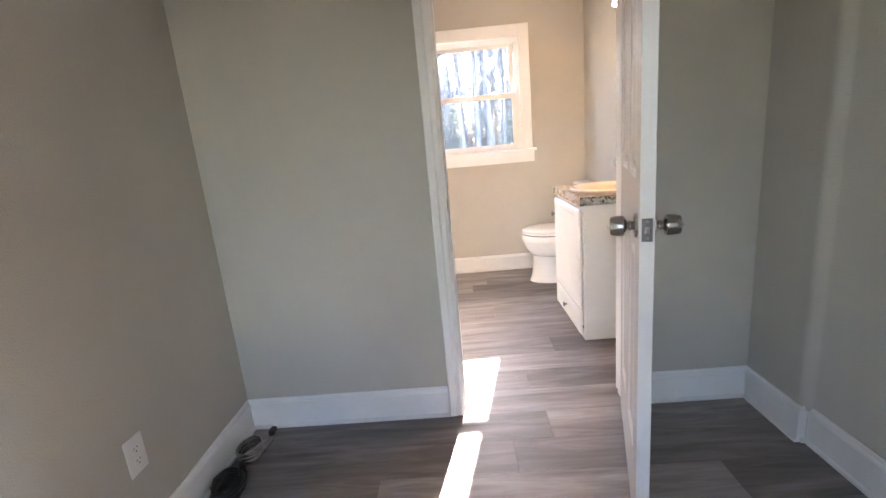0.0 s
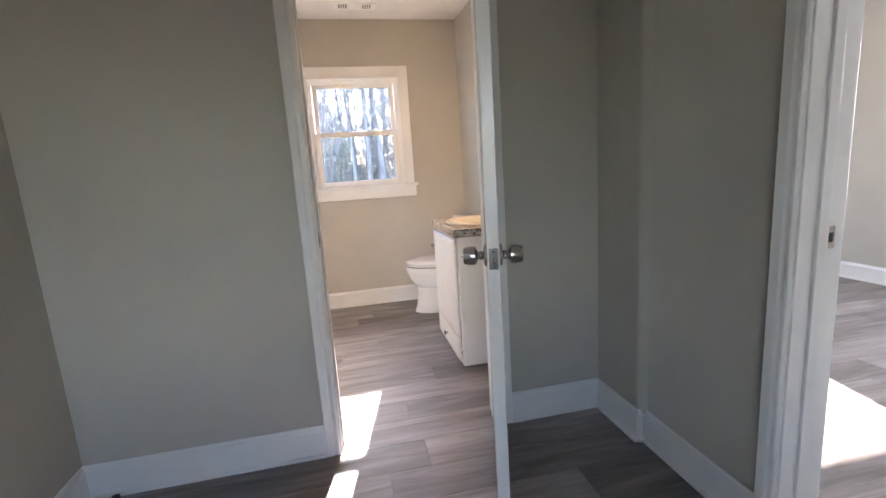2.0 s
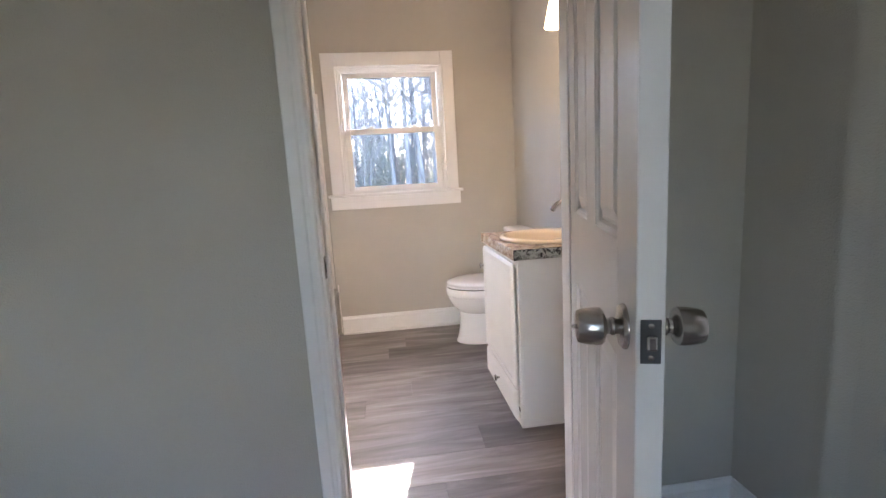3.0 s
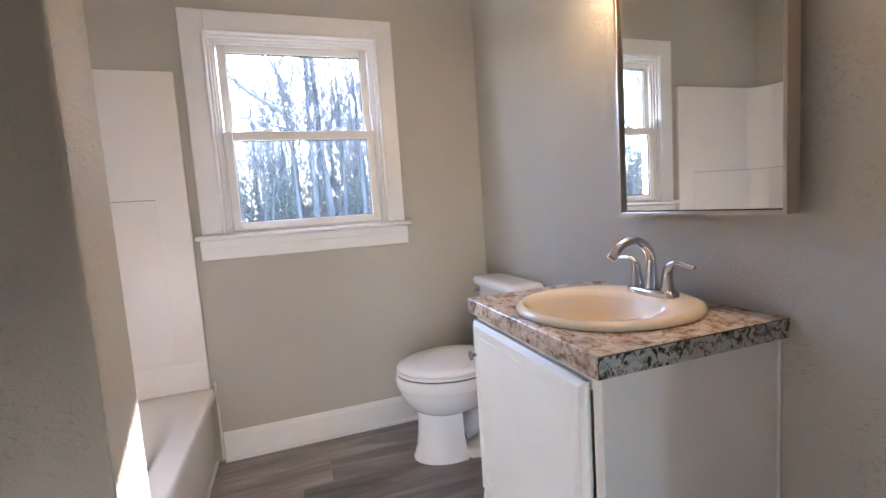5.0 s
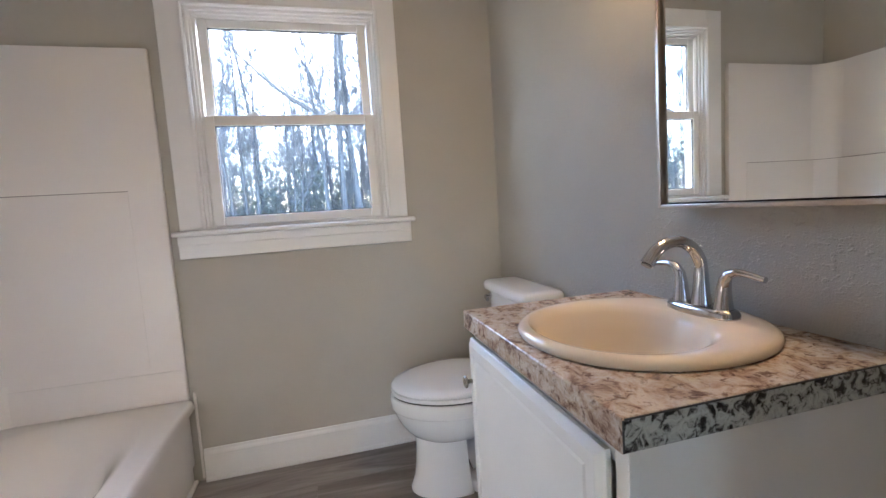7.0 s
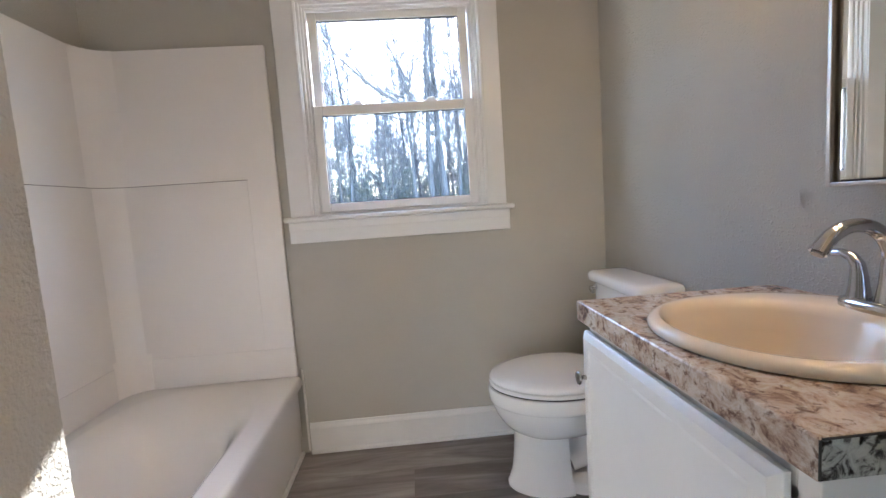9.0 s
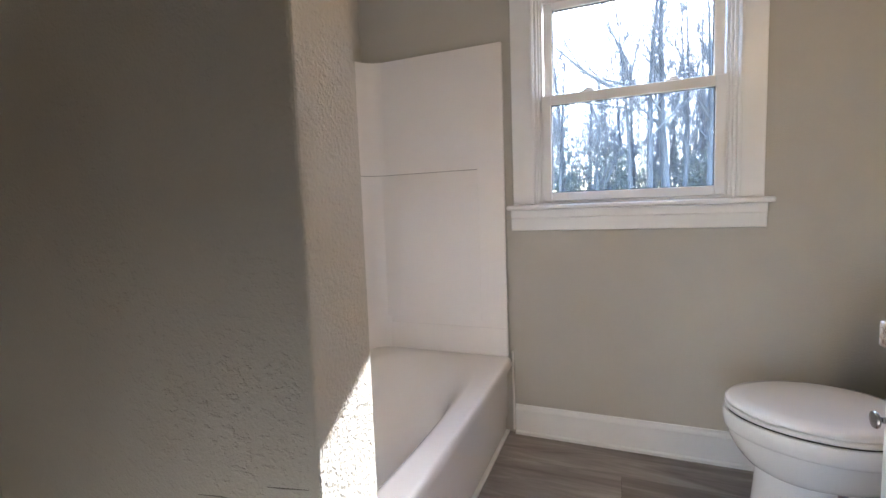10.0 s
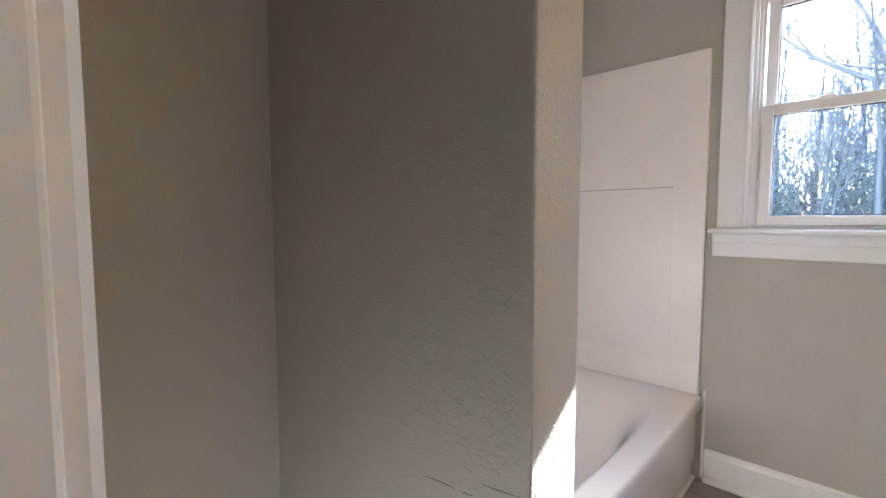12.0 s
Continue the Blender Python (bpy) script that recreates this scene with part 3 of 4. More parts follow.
# ---- vanity ----
VY0, VY1, VX, VB = 2.738, 3.352, 0.655, 1.143
VW = east_face(VY0) - 0.002
van = thing("vanity_cabinet", (0.88, 3.045, 0.0), "white painted bathroom vanity with one door over a drawer", "cabinet")
for _d in ((VX + 0.018, VY0, 0.0, VW, VY0 + 0.016, 0.786), (VX + 0.018, VY1 - 0.016, 0.0, VB, VY1, 0.786)):
    part("side_panel", boxes(_d), CABINET, van)
part("bottom_panel", boxes((VX + 0.018, VY0 + 0.016, 0.05, VB - 0.018, VY1 - 0.016, 0.066)), CABINET, van)
part("back_panel", boxes((VB - 0.018, VY0 + 0.016, 0.05, VB, VY1 - 0.016, 0.786)), CABINET, van)
part("face_frame", boxes((VX, VY0 - 0.002, 0.0, VX + 0.018, VY0 + 0.027, 0.786), (VX, VY1 - 0.045, 0.0, VX + 0.018, VY1 + 0.002, 0.786),
                         (VX, VY0 + 0.027, 0.745, VX + 0.018, VY1 - 0.045, 0.786), (VX, VY0 + 0.027, 0.0, VX + 0.018, VY1 - 0.045, 0.03), bevel=0.0015), CABINET, van)


_cr = random.Random(8)
part("caulk_line", tube(bmesh.new(), [(VW - 0.001 + _cr.uniform(-0.002, 0.001), VY0 - 0.001, 0.01 + 0.775 * i / 24) for i in range(25)], [_cr.uniform(0.003, 0.0065) for i in range(25)], 8), CAULK, van, "uneven white caulk", 60)


def routed_front(name, y0, y1, z0, z1, border, knob_at):
    x = VX - 0.005
    bm = bmesh.new()
    def loop(i, depth):
        return [Vector((x - depth, y, z)) for y, z in ((y0 + i, z0 + i), (y0 + i, z1 - i), (y1 - i, z1 - i), (y1 - i, z0 + i))]
    loft(bm, [loop(0, 0), loop(0, 0.008), loop(0.003, 0.011), loop(0.014, 0.0185), loop(border, 0.0185), loop(border + 0.003, 0.0145), loop(border + 0.008, 0.0145), loop(border + 0.013, 0.0165)])
    fr = part(name, bm, CABINET, van)
    m = Matrix.Translation((x - 0.017, *knob_at)) @ Vector((-1, 0, 0)).to_track_quat("Z", "Y").to_matrix().to_4x4()
    part("knob", lathe(bmesh.new(), [(0.006, 0), (0.0055, 0.010), (0.008, 0.013), (0.0155, 0.017), (0.0165, 0.020), (0.0150, 0.023), (0.004, 0.0250)], m, 20), NICKEL, fr, "brushed metal knob", 40)
    return fr


routed_front("door", 2.768, 3.352, 0.182, 0.764, 0.034, (3.328, 0.655))
routed_front("drawer", 2.768, 3.352, 0.022, 0.172, 0.024, (3.06, 0.105))

top = thing("countertop", (0.88, 3.045, 0.787), "beige granite-pattern laminate countertop with black flecks on the vanity", "countertop")
bm = bmesh.new()
NR = 48
outer = []
for i in range(NR):
    c, s = math.cos(2 * math.pi * i / NR), math.sin(2 * math.pi * i / NR)
    k = 1 / max(abs(c), abs(s))
    outer.append((0.876 + 0.244 * c * k, 3.045 + 0.328 * s * k))
_corner = [(0.632, 2.717), (1.120, 2.717), (1.120, 3.373), (0.632, 3.373)]
for cx, cy in _corner:
    j = min(range(NR), key=lambda q: (outer[q][0] - cx) ** 2 + (outer[q][1] - cy) ** 2)
    outer[j] = (cx, cy)
outer = [(x if x < 1.0 else x + (x - 0.876) / 0.244 * (east_face(y) - 1.12), y) for x, y in outer]
hole = [(0.872 + 0.195 * math.cos(2 * math.pi * i / NR), 3.032 + 0.198 * math.sin(2 * math.pi * i / NR)) for i in range(NR)]
loops = [[Vector((*p, 0.812)) for p in hole], [Vector((*p, 0.832)) for p in hole], [Vector((0.876 + (p[0] - 0.876) * 0.992, 3.045 + (p[1] - 3.045) * 0.994, 0.834)) for p in outer],
         [Vector((*p, 0.8315)) for p in outer], [Vector((*p, 0.787)) for p in outer], [Vector((0.876 + (p[0] - 0.876) * 0.94, 3.045 + (p[1] - 3.045) * 0.955, 0.787)) for p in outer],
         [Vector((0.876 + (p[0] - 0.876) * 0.94, 3.045 + (p[1] - 3.045) * 0.955, 0.812)) for p in outer], [Vector((*p, 0.812)) for p in hole]]
loft(bm, loops, (False, False))
part("slab", bm, STONE, top)
part("end_strip", boxes((0.6345, 2.7156, 0.788, east_face(2.717) - 0.001, 2.7175, 0.8314)), STONE_END, top, "pale edge strip with black blotches")
part("edge_seam", boxes((0.636, 2.7153, 0.8314, 1.160, 2.7172, 0.8334), (0.6325, 2.7153, 0.788, 0.6345, 2.7172, 0.8314)), SLOT, top, "dark seam of the laminate edge")

sink = thing("sink", (0.876, 3.055, 0.834), "biscuit-coloured oval drop-in sink in the countertop", "sink")
bm = bmesh.new()
SX, SY, BX, BY = 0.902, 3.027, 0.854, 3.032
prof = [(SX, SY, 0.8345, 0.241, 0.235), (SX, SY, 0.841, 0.243, 0.237), (SX, SY, 0.848, 0.239, 0.233), (SX, SY, 0.852, 0.231, 0.225), (SX - 0.004, SY, 0.853, 0.218, 0.213),
        (BX + 0.006, BY, 0.8515, 0.176, 0.192), (BX, BY, 0.846, 0.164, 0.182), (BX, BY, 0.832, 0.156, 0.174), (BX, BY, 0.790, 0.145, 0.162), (BX, BY, 0.745, 0.122, 0.138),
        (BX, BY, 0.715, 0.088, 0.100), (BX, BY, 0.702, 0.040, 0.045), (BX, BY, 0.700, 0.022, 0.022)]
loft(bm, [ring(cx, cy, z, ax, ay, 64, 2.12) for cx, cy, z, ax, ay in prof], (False, True))
part("basin", bm, BISCUIT, sink, "", 50)
part("drain", lathe(bmesh.new(), [(0.024, 0.0), (0.022, 0.004), (0.004, 0.005)], Matrix.Translation((BX, BY, 0.700)), 24), CHROME, sink, "chrome drain", 40)

# centre-set faucet with a high spout and two levers
FX, FY, FZ = 1.060, 3.022, 0.8515
faucet = thing("faucet", (FX, FY, FZ), "chrome high-arc bathroom faucet with two lever handles on the sink", "faucet")
part("base_plate", loft(bmesh.new(), [ring(FX, FY, FZ + z, 0.029 - i, 0.085 - i, 40, 3.2) for z, i in ((-0.002, 0.0), (0.010, 0.0), (0.016, 0.003), (0.019, 0.009))]), CHROME, faucet, "", 40)
arc = [(FX, FY, FZ + 0.015), (FX, FY, FZ + 0.050), (FX, FY, FZ + 0.094)]
rad = [0.0215, 0.0165, 0.0135]
for i in range(1, 13):
    a = math.pi * 0.80 * i / 12
    arc.append((FX - 0.068 * (1 - math.cos(a)), FY, FZ + 0.094 + 0.064 * math.sin(a)))
    rad.append(0.0132 - 0.0012 * math.sin(a) + 0.0012 * (i / 12))
end = Vector(arc[-1])
arc += [tuple(end + Vector((-0.007, 0, -0.008))), tuple(end + Vector((-0.013, 0, -0.016)))]
rad += [0.0142, 0.0145]
part("spout", tube(bmesh.new(), arc, rad, 20), CHROME, faucet, "", 40)
part("aerator", tube(bmesh.new(), [end + Vector((-0.012, 0, -0.015)), end + Vector((-0.0150, 0, -0.019))], 0.0105, 16), NICKEL, faucet, "brushed metal aerator", 40)
for s in (-1, 1):
    hy = FY + s * 0.055
    part("handle", tube(bmesh.new(), [(FX, hy, FZ + 0.015), (FX, hy, FZ + 0.035), (FX, hy + s * 0.001, FZ + 0.060), (FX, hy + s * 0.004, FZ + 0.078), (FX - 0.001, hy + s * 0.014, FZ + 0.092),
                                      (FX - 0.002, hy + s * 0.032, FZ + 0.098), (FX - 0.003, hy + s * 0.058, FZ + 0.096), (FX - 0.004, hy + s * 0.092, FZ + 0.091)],
                        [0.0200, 0.0165, 0.0135, 0.0122, 0.0098, 0.0078, 0.0066, 0.0058], 16), CHROME, faucet, "chrome lever handle", 60)
    part("collar", lathe(bmesh.new(), [(0.0225, 0.0), (0.0225, 0.004), (0.0205, 0.006)], Matrix.Translation((FX, hy, FZ + 0.013)), 24), CHROME, faucet, "", 40)

# ---- mirror ----
MY0, MY1, MZ0, MZ1, MX, FWD = 2.673, 3.171, 1.074, 1.740, 1.082, 0.009
mirror = thing("wall_mirror", (1.148, 2.922, MZ0), "rectangular mirror in a thin champagne metal box frame on the wall", "mirror")
MB = MX + 0.040
for dims in ((MX, MY0, MZ0, MB, MY0 + FWD, MZ1), (MX, MY1 - FWD, MZ0, MB, MY1, MZ1), (MX, MY0 + FWD, MZ0, MB, MY1 - FWD, MZ0 + FWD), (MX, MY0 + FWD, MZ1 - FWD, MB, MY1 - FWD, MZ1)):
    part("frame_bar", boxes(dims, bevel=0.0015), FRAME, mirror)
part("backing", boxes((1.106, MY0 + FWD, MZ0 + FWD, MB - 0.001, MY1 - FWD, MZ1 - FWD)), GASKET, mirror, "black backing")
part("glass", boxes((1.094, MY0 + FWD + 0.004, MZ0 + FWD + 0.004, 1.1055, MY1 - FWD - 0.004, MZ1 - FWD - 0.004)), MIRROR, mirror, "silvered mirror glass")
for z in (MZ0 + 0.10, MZ1 - 0.10):
    part("hanging_cleat", boxes((MB - 0.002, MY0 + 0.10, z - 0.02, east_face(MY1 - 0.10) - 0.001, MY1 - 0.10, z + 0.02), bevel=0.002), GASKET, mirror)

# ---- vanity light ----
LZ = 1.928
lamp = thing("vanity_light", (1.12, 2.95, LZ), "satin nickel vanity light with glowing frosted glass shades above the mirror", "lamp")
part("back_plate", boxes((1.120, 2.70, LZ + 0.06, 1.160, 3.22, LZ + 0.15), bevel=0.006), NICKEL, lamp)
for y in (LAMPY - 0.44, LAMPY - 0.22, LAMPY):
    part("arm", tube(bmesh.new(), [(1.145, y, LZ + 0.105), (1.075, y, LZ + 0.122), (1.035, y, LZ + 0.118), (1.020, y, LZ + 0.095)], 0.007, 10), NICKEL, lamp, "", 60)
    part("socket", lathe(bmesh.new(), [(0.018, 0.0), (0.022, -0.012), (0.022, -0.030)], Matrix.Translation((1.020, y, LZ + 0.100)), 20), NICKEL, lamp, "", 40)
    part("shade", lathe(bmesh.new(), [(0.024, 0.068), (0.030, 0.060), (0.040, 0.020), (0.050, -0.030), (0.056, -0.062), (0.052, -0.062), (0.046, -0.030), (0.036, 0.020), (0.020, 0.060)],
                        Matrix.Translation((1.020, y, LZ + 0.005)), 28), SHADE, lamp, "glowing frosted glass shade", 60)
    b = new("bulb", bpy.data.lights.new("bulb", "POINT"))
    b.data.energy, b.data.color, b.data.shadow_soft_size = BULBW, (1.0, 0.66, 0.36), 0.03
    b.location = (1.020, y, LZ - 0.085)

# ---- toilet ----
TY = 3.922
toilet = thing("toilet", (0.82, TY, 0.0), "white two-piece porcelain toilet with the lid closed, beside the vanity", "toilet")


def egg(cx, z, front, back, half, flat=9.0, n=56):
    """A loop round the bowl; flat: where its back is cut off straight."""
    out = []
    for i in range(n):
        a = 2 * math.pi * i / n
        c, s = math.cos(a), math.sin(a)
        out.append(Vector((min(flat, cx + (back if c > 0 else front) * c), TY + half * s * (1 - 0.06 * (c < 0) * c * c), z)))
    return out


part("pedestal", loft(bmesh.new(), [egg(0.71, 0.0, 0.170, 0.24, 0.114, 0.766), egg(0.71, 0.010, 0.171, 0.24, 0.115, 0.766), egg(0.71, 0.022, 0.164, 0.24, 0.110, 0.762), egg(0.71, 0.06, 0.152, 0.24, 0.104, 0.758),
                                    egg(0.71, 0.11, 0.145, 0.24, 0.102, 0.754), egg(0.71, 0.17, 0.140, 0.24, 0.101, 0.751), egg(0.71, 0.212, 0.137, 0.24, 0.101, 0.750), egg(0.71, 0.224, 0.131, 0.24, 0.096, 0.748)]), PORCELAIN, toilet, "", 50)
part("bowl", loft(bmesh.new(), [egg(0.712, 0.212, 0.122, 0.15, 0.092), egg(0.722, 0.222, 0.148, 0.17, 0.110), egg(0.734, 0.236, 0.182, 0.19, 0.134), egg(0.742, 0.262, 0.213, 0.20, 0.156), egg(0.742, 0.292, 0.232, 0.21, 0.172),
                                egg(0.742, 0.322, 0.245, 0.215, 0.183), egg(0.742, 0.345, 0.251, 0.22, 0.188)]), PORCELAIN, toilet, "", 60)
part("rim", loft(bmesh.new(), [egg(0.742, 0.340, 0.249, 0.22, 0.186), egg(0.742, 0.345, 0.255, 0.222, 0.192), egg(0.742, 0.352, 0.258, 0.224, 0.195), egg(0.742, 0.388, 0.260, 0.226, 0.197), egg(0.742, 0.397, 0.256, 0.226, 0.193), egg(0.742, 0.3995, 0.246, 0.226, 0.183)]), PORCELAIN, toilet, "", 35)
part("trapway", tube(bmesh.new(), [(0.770, TY, 0.10), (0.83, TY, 0.12), (0.88, TY, 0.17), (0.92, TY, 0.215), (0.965, TY, 0.20), (0.995, TY, 0.13), (1.0, TY, 0.03)], [0.066, 0.068, 0.066, 0.064, 0.062, 0.062, 0.070], 20), PORCELAIN, toilet, "", 60)
part("foot", loft(bmesh.new(), [ring(0.905, TY, z, 0.150 - i, 0.118 - i, 40, 5.0) for z, i in ((0.0, 0.0), (0.030, 0.002), (0.038, 0.006), (0.042, 0.014))]), PORCELAIN, toilet, "", 50)
part("shelf", loft(bmesh.new(), [ring(cx, TY, z, ax, ay, 40, 5.0) for cx, z, ax, ay in ((0.87, 0.225, 0.09, 0.075), (0.93, 0.245, 0.15, 0.105), (0.97, 0.275, 0.14, 0.130), (0.985, 0.33, 0.13, 0.150), (0.985, 0.385, 0.13, 0.152), (0.985, 0.396, 0.12, 0.142))]), PORCELAIN, toilet, "", 60)
part("seat", loft(bmesh.new(), [egg(0.745, 0.4050, 0.255, 0.21, 0.191), egg(0.745, 0.408, 0.258, 0.213, 0.194), egg(0.745, 0.416, 0.258, 0.213, 0.194), egg(0.745, 0.420, 0.254, 0.21, 0.190)]), PORCELAIN, toilet, "white closed seat", 40)
# dark ring filling the gap under the seat, coloured as its shade
part("seat_gap_shade", loft(bmesh.new(), [egg(0.745, 0.3990, 0.2525, 0.20, 0.1885), egg(0.745, 0.4052, 0.2525, 0.20, 0.1885)]), GASKET, toilet, "", 40)
part("lid", loft(bmesh.new(), [egg(0.745, 0.4205, 0.251, 0.21, 0.189), egg(0.745, 0.427, 0.257, 0.213, 0.193), egg(0.745, 0.435, 0.257, 0.213, 0.193), egg(0.745, 0.443, 0.248, 0.206, 0.185),
                               egg(0.745, 0.449, 0.214, 0.177, 0.158), egg(0.745, 0.452, 0.13, 0.11, 0.096)]), PORCELAIN, toilet, "white closed lid", 60)
for s in (-1, 1):
    part("lid_hinge", boxes((0.930, TY + s * 0.078 - 0.016, 0.396, 0.962, TY + s * 0.078 + 0.016, 0.438), bevel=0.007), PORCELAIN, toilet, "", 40)
    part("bolt_cap", lathe(bmesh.new(), [(0.014, 0.0), (0.013, 0.010), (0.007, 0.016), (0.001, 0.017)], Matrix.Translation((0.87, TY + s * 0.098, 0.041)), 16), PORCELAIN, toilet, "", 60)
bm = bmesh.new()
loft(bm, [ring(1.046, TY - 0.020, z, 0.077 * k, 0.210 * k, 48, 6.0) for z, k in ((0.394, 0.86), (0.402, 0.90), (0.47, 0.95), (0.62, 0.985), (0.736, 1.0))])
part("tank", bm, PORCELAIN, toilet, "", 50)
bm = bmesh.new()
loft(bm, [ring(1.037, TY - 0.020, z + 0.004, 0.092 - i, 0.222 - i, 48, 7.0) for z, i in ((0.738, 0.005), (0.742, 0.0), (0.762, 0.0), (0.772, 0.005), (0.777, 0.016), (0.779, 0.045))])
part("tank_lid", bm, PORCELAIN, toilet, "", 60)
lever = part("flush_lever", lathe(bmesh.new(), [(0.012, 0), (0.012, 0.008), (0.008, 0.012), (0.006, 0.026), (0.004, 0.028)], Matrix.Translation((0.970, TY + 0.138, 0.715)) @ pose(0, 0, 0, 0, -90, 0), 16), CHROME, toilet, "chrome flush lever", 40)
part("lever_arm", tube(bmesh.new(), [(0.947, TY + 0.143, 0.715), (0.937, TY + 0.118, 0.713), (0.934, TY + 0.084, 0.709)], [0.006, 0.006, 0.008], 10), CHROME, lever, "", 60)

# ---- bathtub and surround ----
X0, X1, Y0, Y1, RZ = -1.048, -0.300, 2.793, 4.290, 0.375
tub = thing("bathtub", (-0.67, 3.54, 0.0), "glossy off-white alcove bathtub with a plain apron", "bathtub")
bm = bmesh.new()
cx, cy, hx, hy = (X0 + X1) / 2, (Y0 + Y1) / 2, (X1 - X0) / 2, (Y1 - Y0) / 2
N = 96
def rect(z, i, p=40.0):
    return ring(cx, cy, z, hx - i, hy - i, N, p)
def pan(z, ax, ay, p, dx=-0.005, dy=0.0):
    return ring(cx + dx, cy + dy, z, ax, ay, N, p)
loft(bm, [rect(0.335, 0.0), rect(0.360, 0.0), rect(0.369, 0.003), rect(0.374, 0.009), rect(RZ, 0.016), pan(0.3765, 0.302, 0.69, 3.6, dy=0), pan(0.375, 0.296, 0.68, 3.4, dy=-0.005), pan(0.371, 0.289, 0.667, 3.2, dy=-0.012), pan(0.364, 0.281, 0.651, 3, dy=-0.021),
          pan(0.352, 0.272, 0.632, 2.8, dy=-0.032), pan(0.334, 0.262, 0.61, 2.7, dy=-0.044), pan(0.305, 0.25, 0.584, 2.6, dy=-0.057), pan(0.25, 0.234, 0.552, 2.6, dy=-0.07),
          pan(0.13, 0.21, 0.495, 2.6, dy=-0.09), pan(0.085, 0.192, 0.46, 2.6, dy=-0.095), pan(0.068, 0.16, 0.41, 2.6, dy=-0.095), pan(0.064, 0.1, 0.32, 2.6, dy=-0.095)], (False, True))
part("basin", bm, ACRYLIC, tub, "", 60)
bm = bmesh.new()
extrude_profile(bm, [(0, 0), (0, 0.075), (0.010, 0.085), (0.010, 0.320), (0.018, 0.332), (0.0385, 0.336), (0.0385, 0.348), (-0.02, 0.348), (-0.02, 0)], (X1 - 0.040, Y0, 0), (X1 - 0.040, Y1, 0), (1, 0, 0))
part("apron", bm, ACRYLIC, tub, "", 30)
part("overflow_plate", lathe(bmesh.new(), [(0.036, 0), (0.036, 0.004), (0.028, 0.009), (0.003, 0.010)], Matrix.Translation((cx, Y0 + 0.105, 0.27)) @ pose(0, 0, 0, -90, 0, 0), 24), CHROME, tub, "chrome overflow plate", 40)
structure("trim", boxes((X1 - 0.040, Y0 + 0.10, 0.0, X1 - 0.022, Y1, 0.016), bevel=0.006), CAULK, "white caulked strip along the tub's foot")
structure("trim", boxes((X1 - 0.006, 4.284, 0.016, X1 + 0.005, 4.2995, 0.40), bevel=0.004), ACRYLIC, "white caulked strip where tub meets wall")

sur = thing("tub_surround", (-0.69, 3.54, 0.375), "satin off-white three-piece tub surround with moulded panels", "tub surround")
ST = 1.800
def panel_slab(name, dims, raised, seam):
    p = part(name, boxes(dims, bevel=0.006), SURROUND, sur, "", 40)
    part("moulded_panel", boxes(raised, bevel=0.001), SURROUND, p, "", 40)
    part("lower_band", boxes(seam, bevel=0.0025), SURROUND, p, "", 40)
panel_slab("back_panel", (-1.046, 4.270, RZ, -0.318, 4.299, ST), (-1.020, 4.2680, 0.535, -0.442, 4.2705, 1.250), (-0.93, 4.2682, RZ + 0.002, -0.322, 4.2705, 0.510))
panel_slab("side_panel", (-1.049, 2.822, RZ, -1.022, 4.270, ST), (-1.0225, 2.83, 0.535, -1.0200, 4.262, 1.250), (-1.0225, 2.93, RZ + 0.002, -1.0202, 4.175, 0.510))
panel_slab("end_panel", (-1.046, 2.792, RZ, -0.318, 2.821, ST), (-1.020, 2.8205, 0.535, -0.442, 2.8230, 1.250), (-0.93, 2.8205, RZ + 0.002, -0.322, 2.8228, 0.510))
for yy, s in ((4.270, -1), (2.821, 1)):
    r = 0.100
    bm = bmesh.new()
    prof = [(-1.022 - 0.001, yy - s * 0.001)] + [(-1.022 + r - r * math.sin(math.pi / 2 * i / 8), yy + s * (r - r * math.cos(math.pi / 2 * i / 8))) for i in range(9)]
    loft(bm, [[Vector((x, y, z)) for x, y in prof] for z in (RZ, ST)])
    part("corner_cove", bm, SURROUND, sur, "", 40)

# grey strips over the moulded panels: the step's shadow line put in as colour
part("shadow_strip", boxes((-0.925, 4.2676, 1.250, -0.442, 4.2702, 1.2525)), GREY_LINE, sur, "thin grey strip painted as a shadow line")
part("shadow_strip", boxes((-1.0222, 2.92, 1.250, -1.0196, 4.172, 1.2525)), GREY_LINE, sur, "thin grey strip painted as a shadow line")
part("shadow_strip", boxes((-0.925, 2.8208, 1.250, -0.442, 2.8234, 1.2525)), GREY_LINE, sur, "thin grey strip painted as a shadow line")
part("shadow_strip", tube(bmesh.new(), [(-1.022 + 0.1 - 0.1005 * math.sin(math.pi / 2 * i / 8) + 0.001, 4.270 - 0.1 + 0.1005 * math.cos(math.pi / 2 * i / 8) - 0.001, 1.2512) for i in range(9)], 0.0013, 6), GREY_LINE, sur, "thin grey strip painted as a shadow line")

# ---- ceiling vent ----
vent = thing("ceiling_vent", (0.26, 4.00, H), "white metal ceiling register above the bathroom window", "vent")
part("frame", boxes((0.105, 3.935, H - 0.006, 0.415, 3.955, H - 0.0005), (0.105, 4.050, H - 0.006, 0.415, 4.070, H - 0.0005), (0.105, 3.955, H - 0.006, 0.130, 4.050, H - 0.0005), (0.390, 3.955, H - 0.006, 0.415, 4.050, H - 0.0005)), VINYL, vent)
# dark sheet on the closed ceiling, painted as the shade of a duct
part("backing", boxes((0.130, 3.955, H - 0.002, 0.390, 4.050, H - 0.0006)), SLOT, vent, "dark sheet for the shade behind the slats")
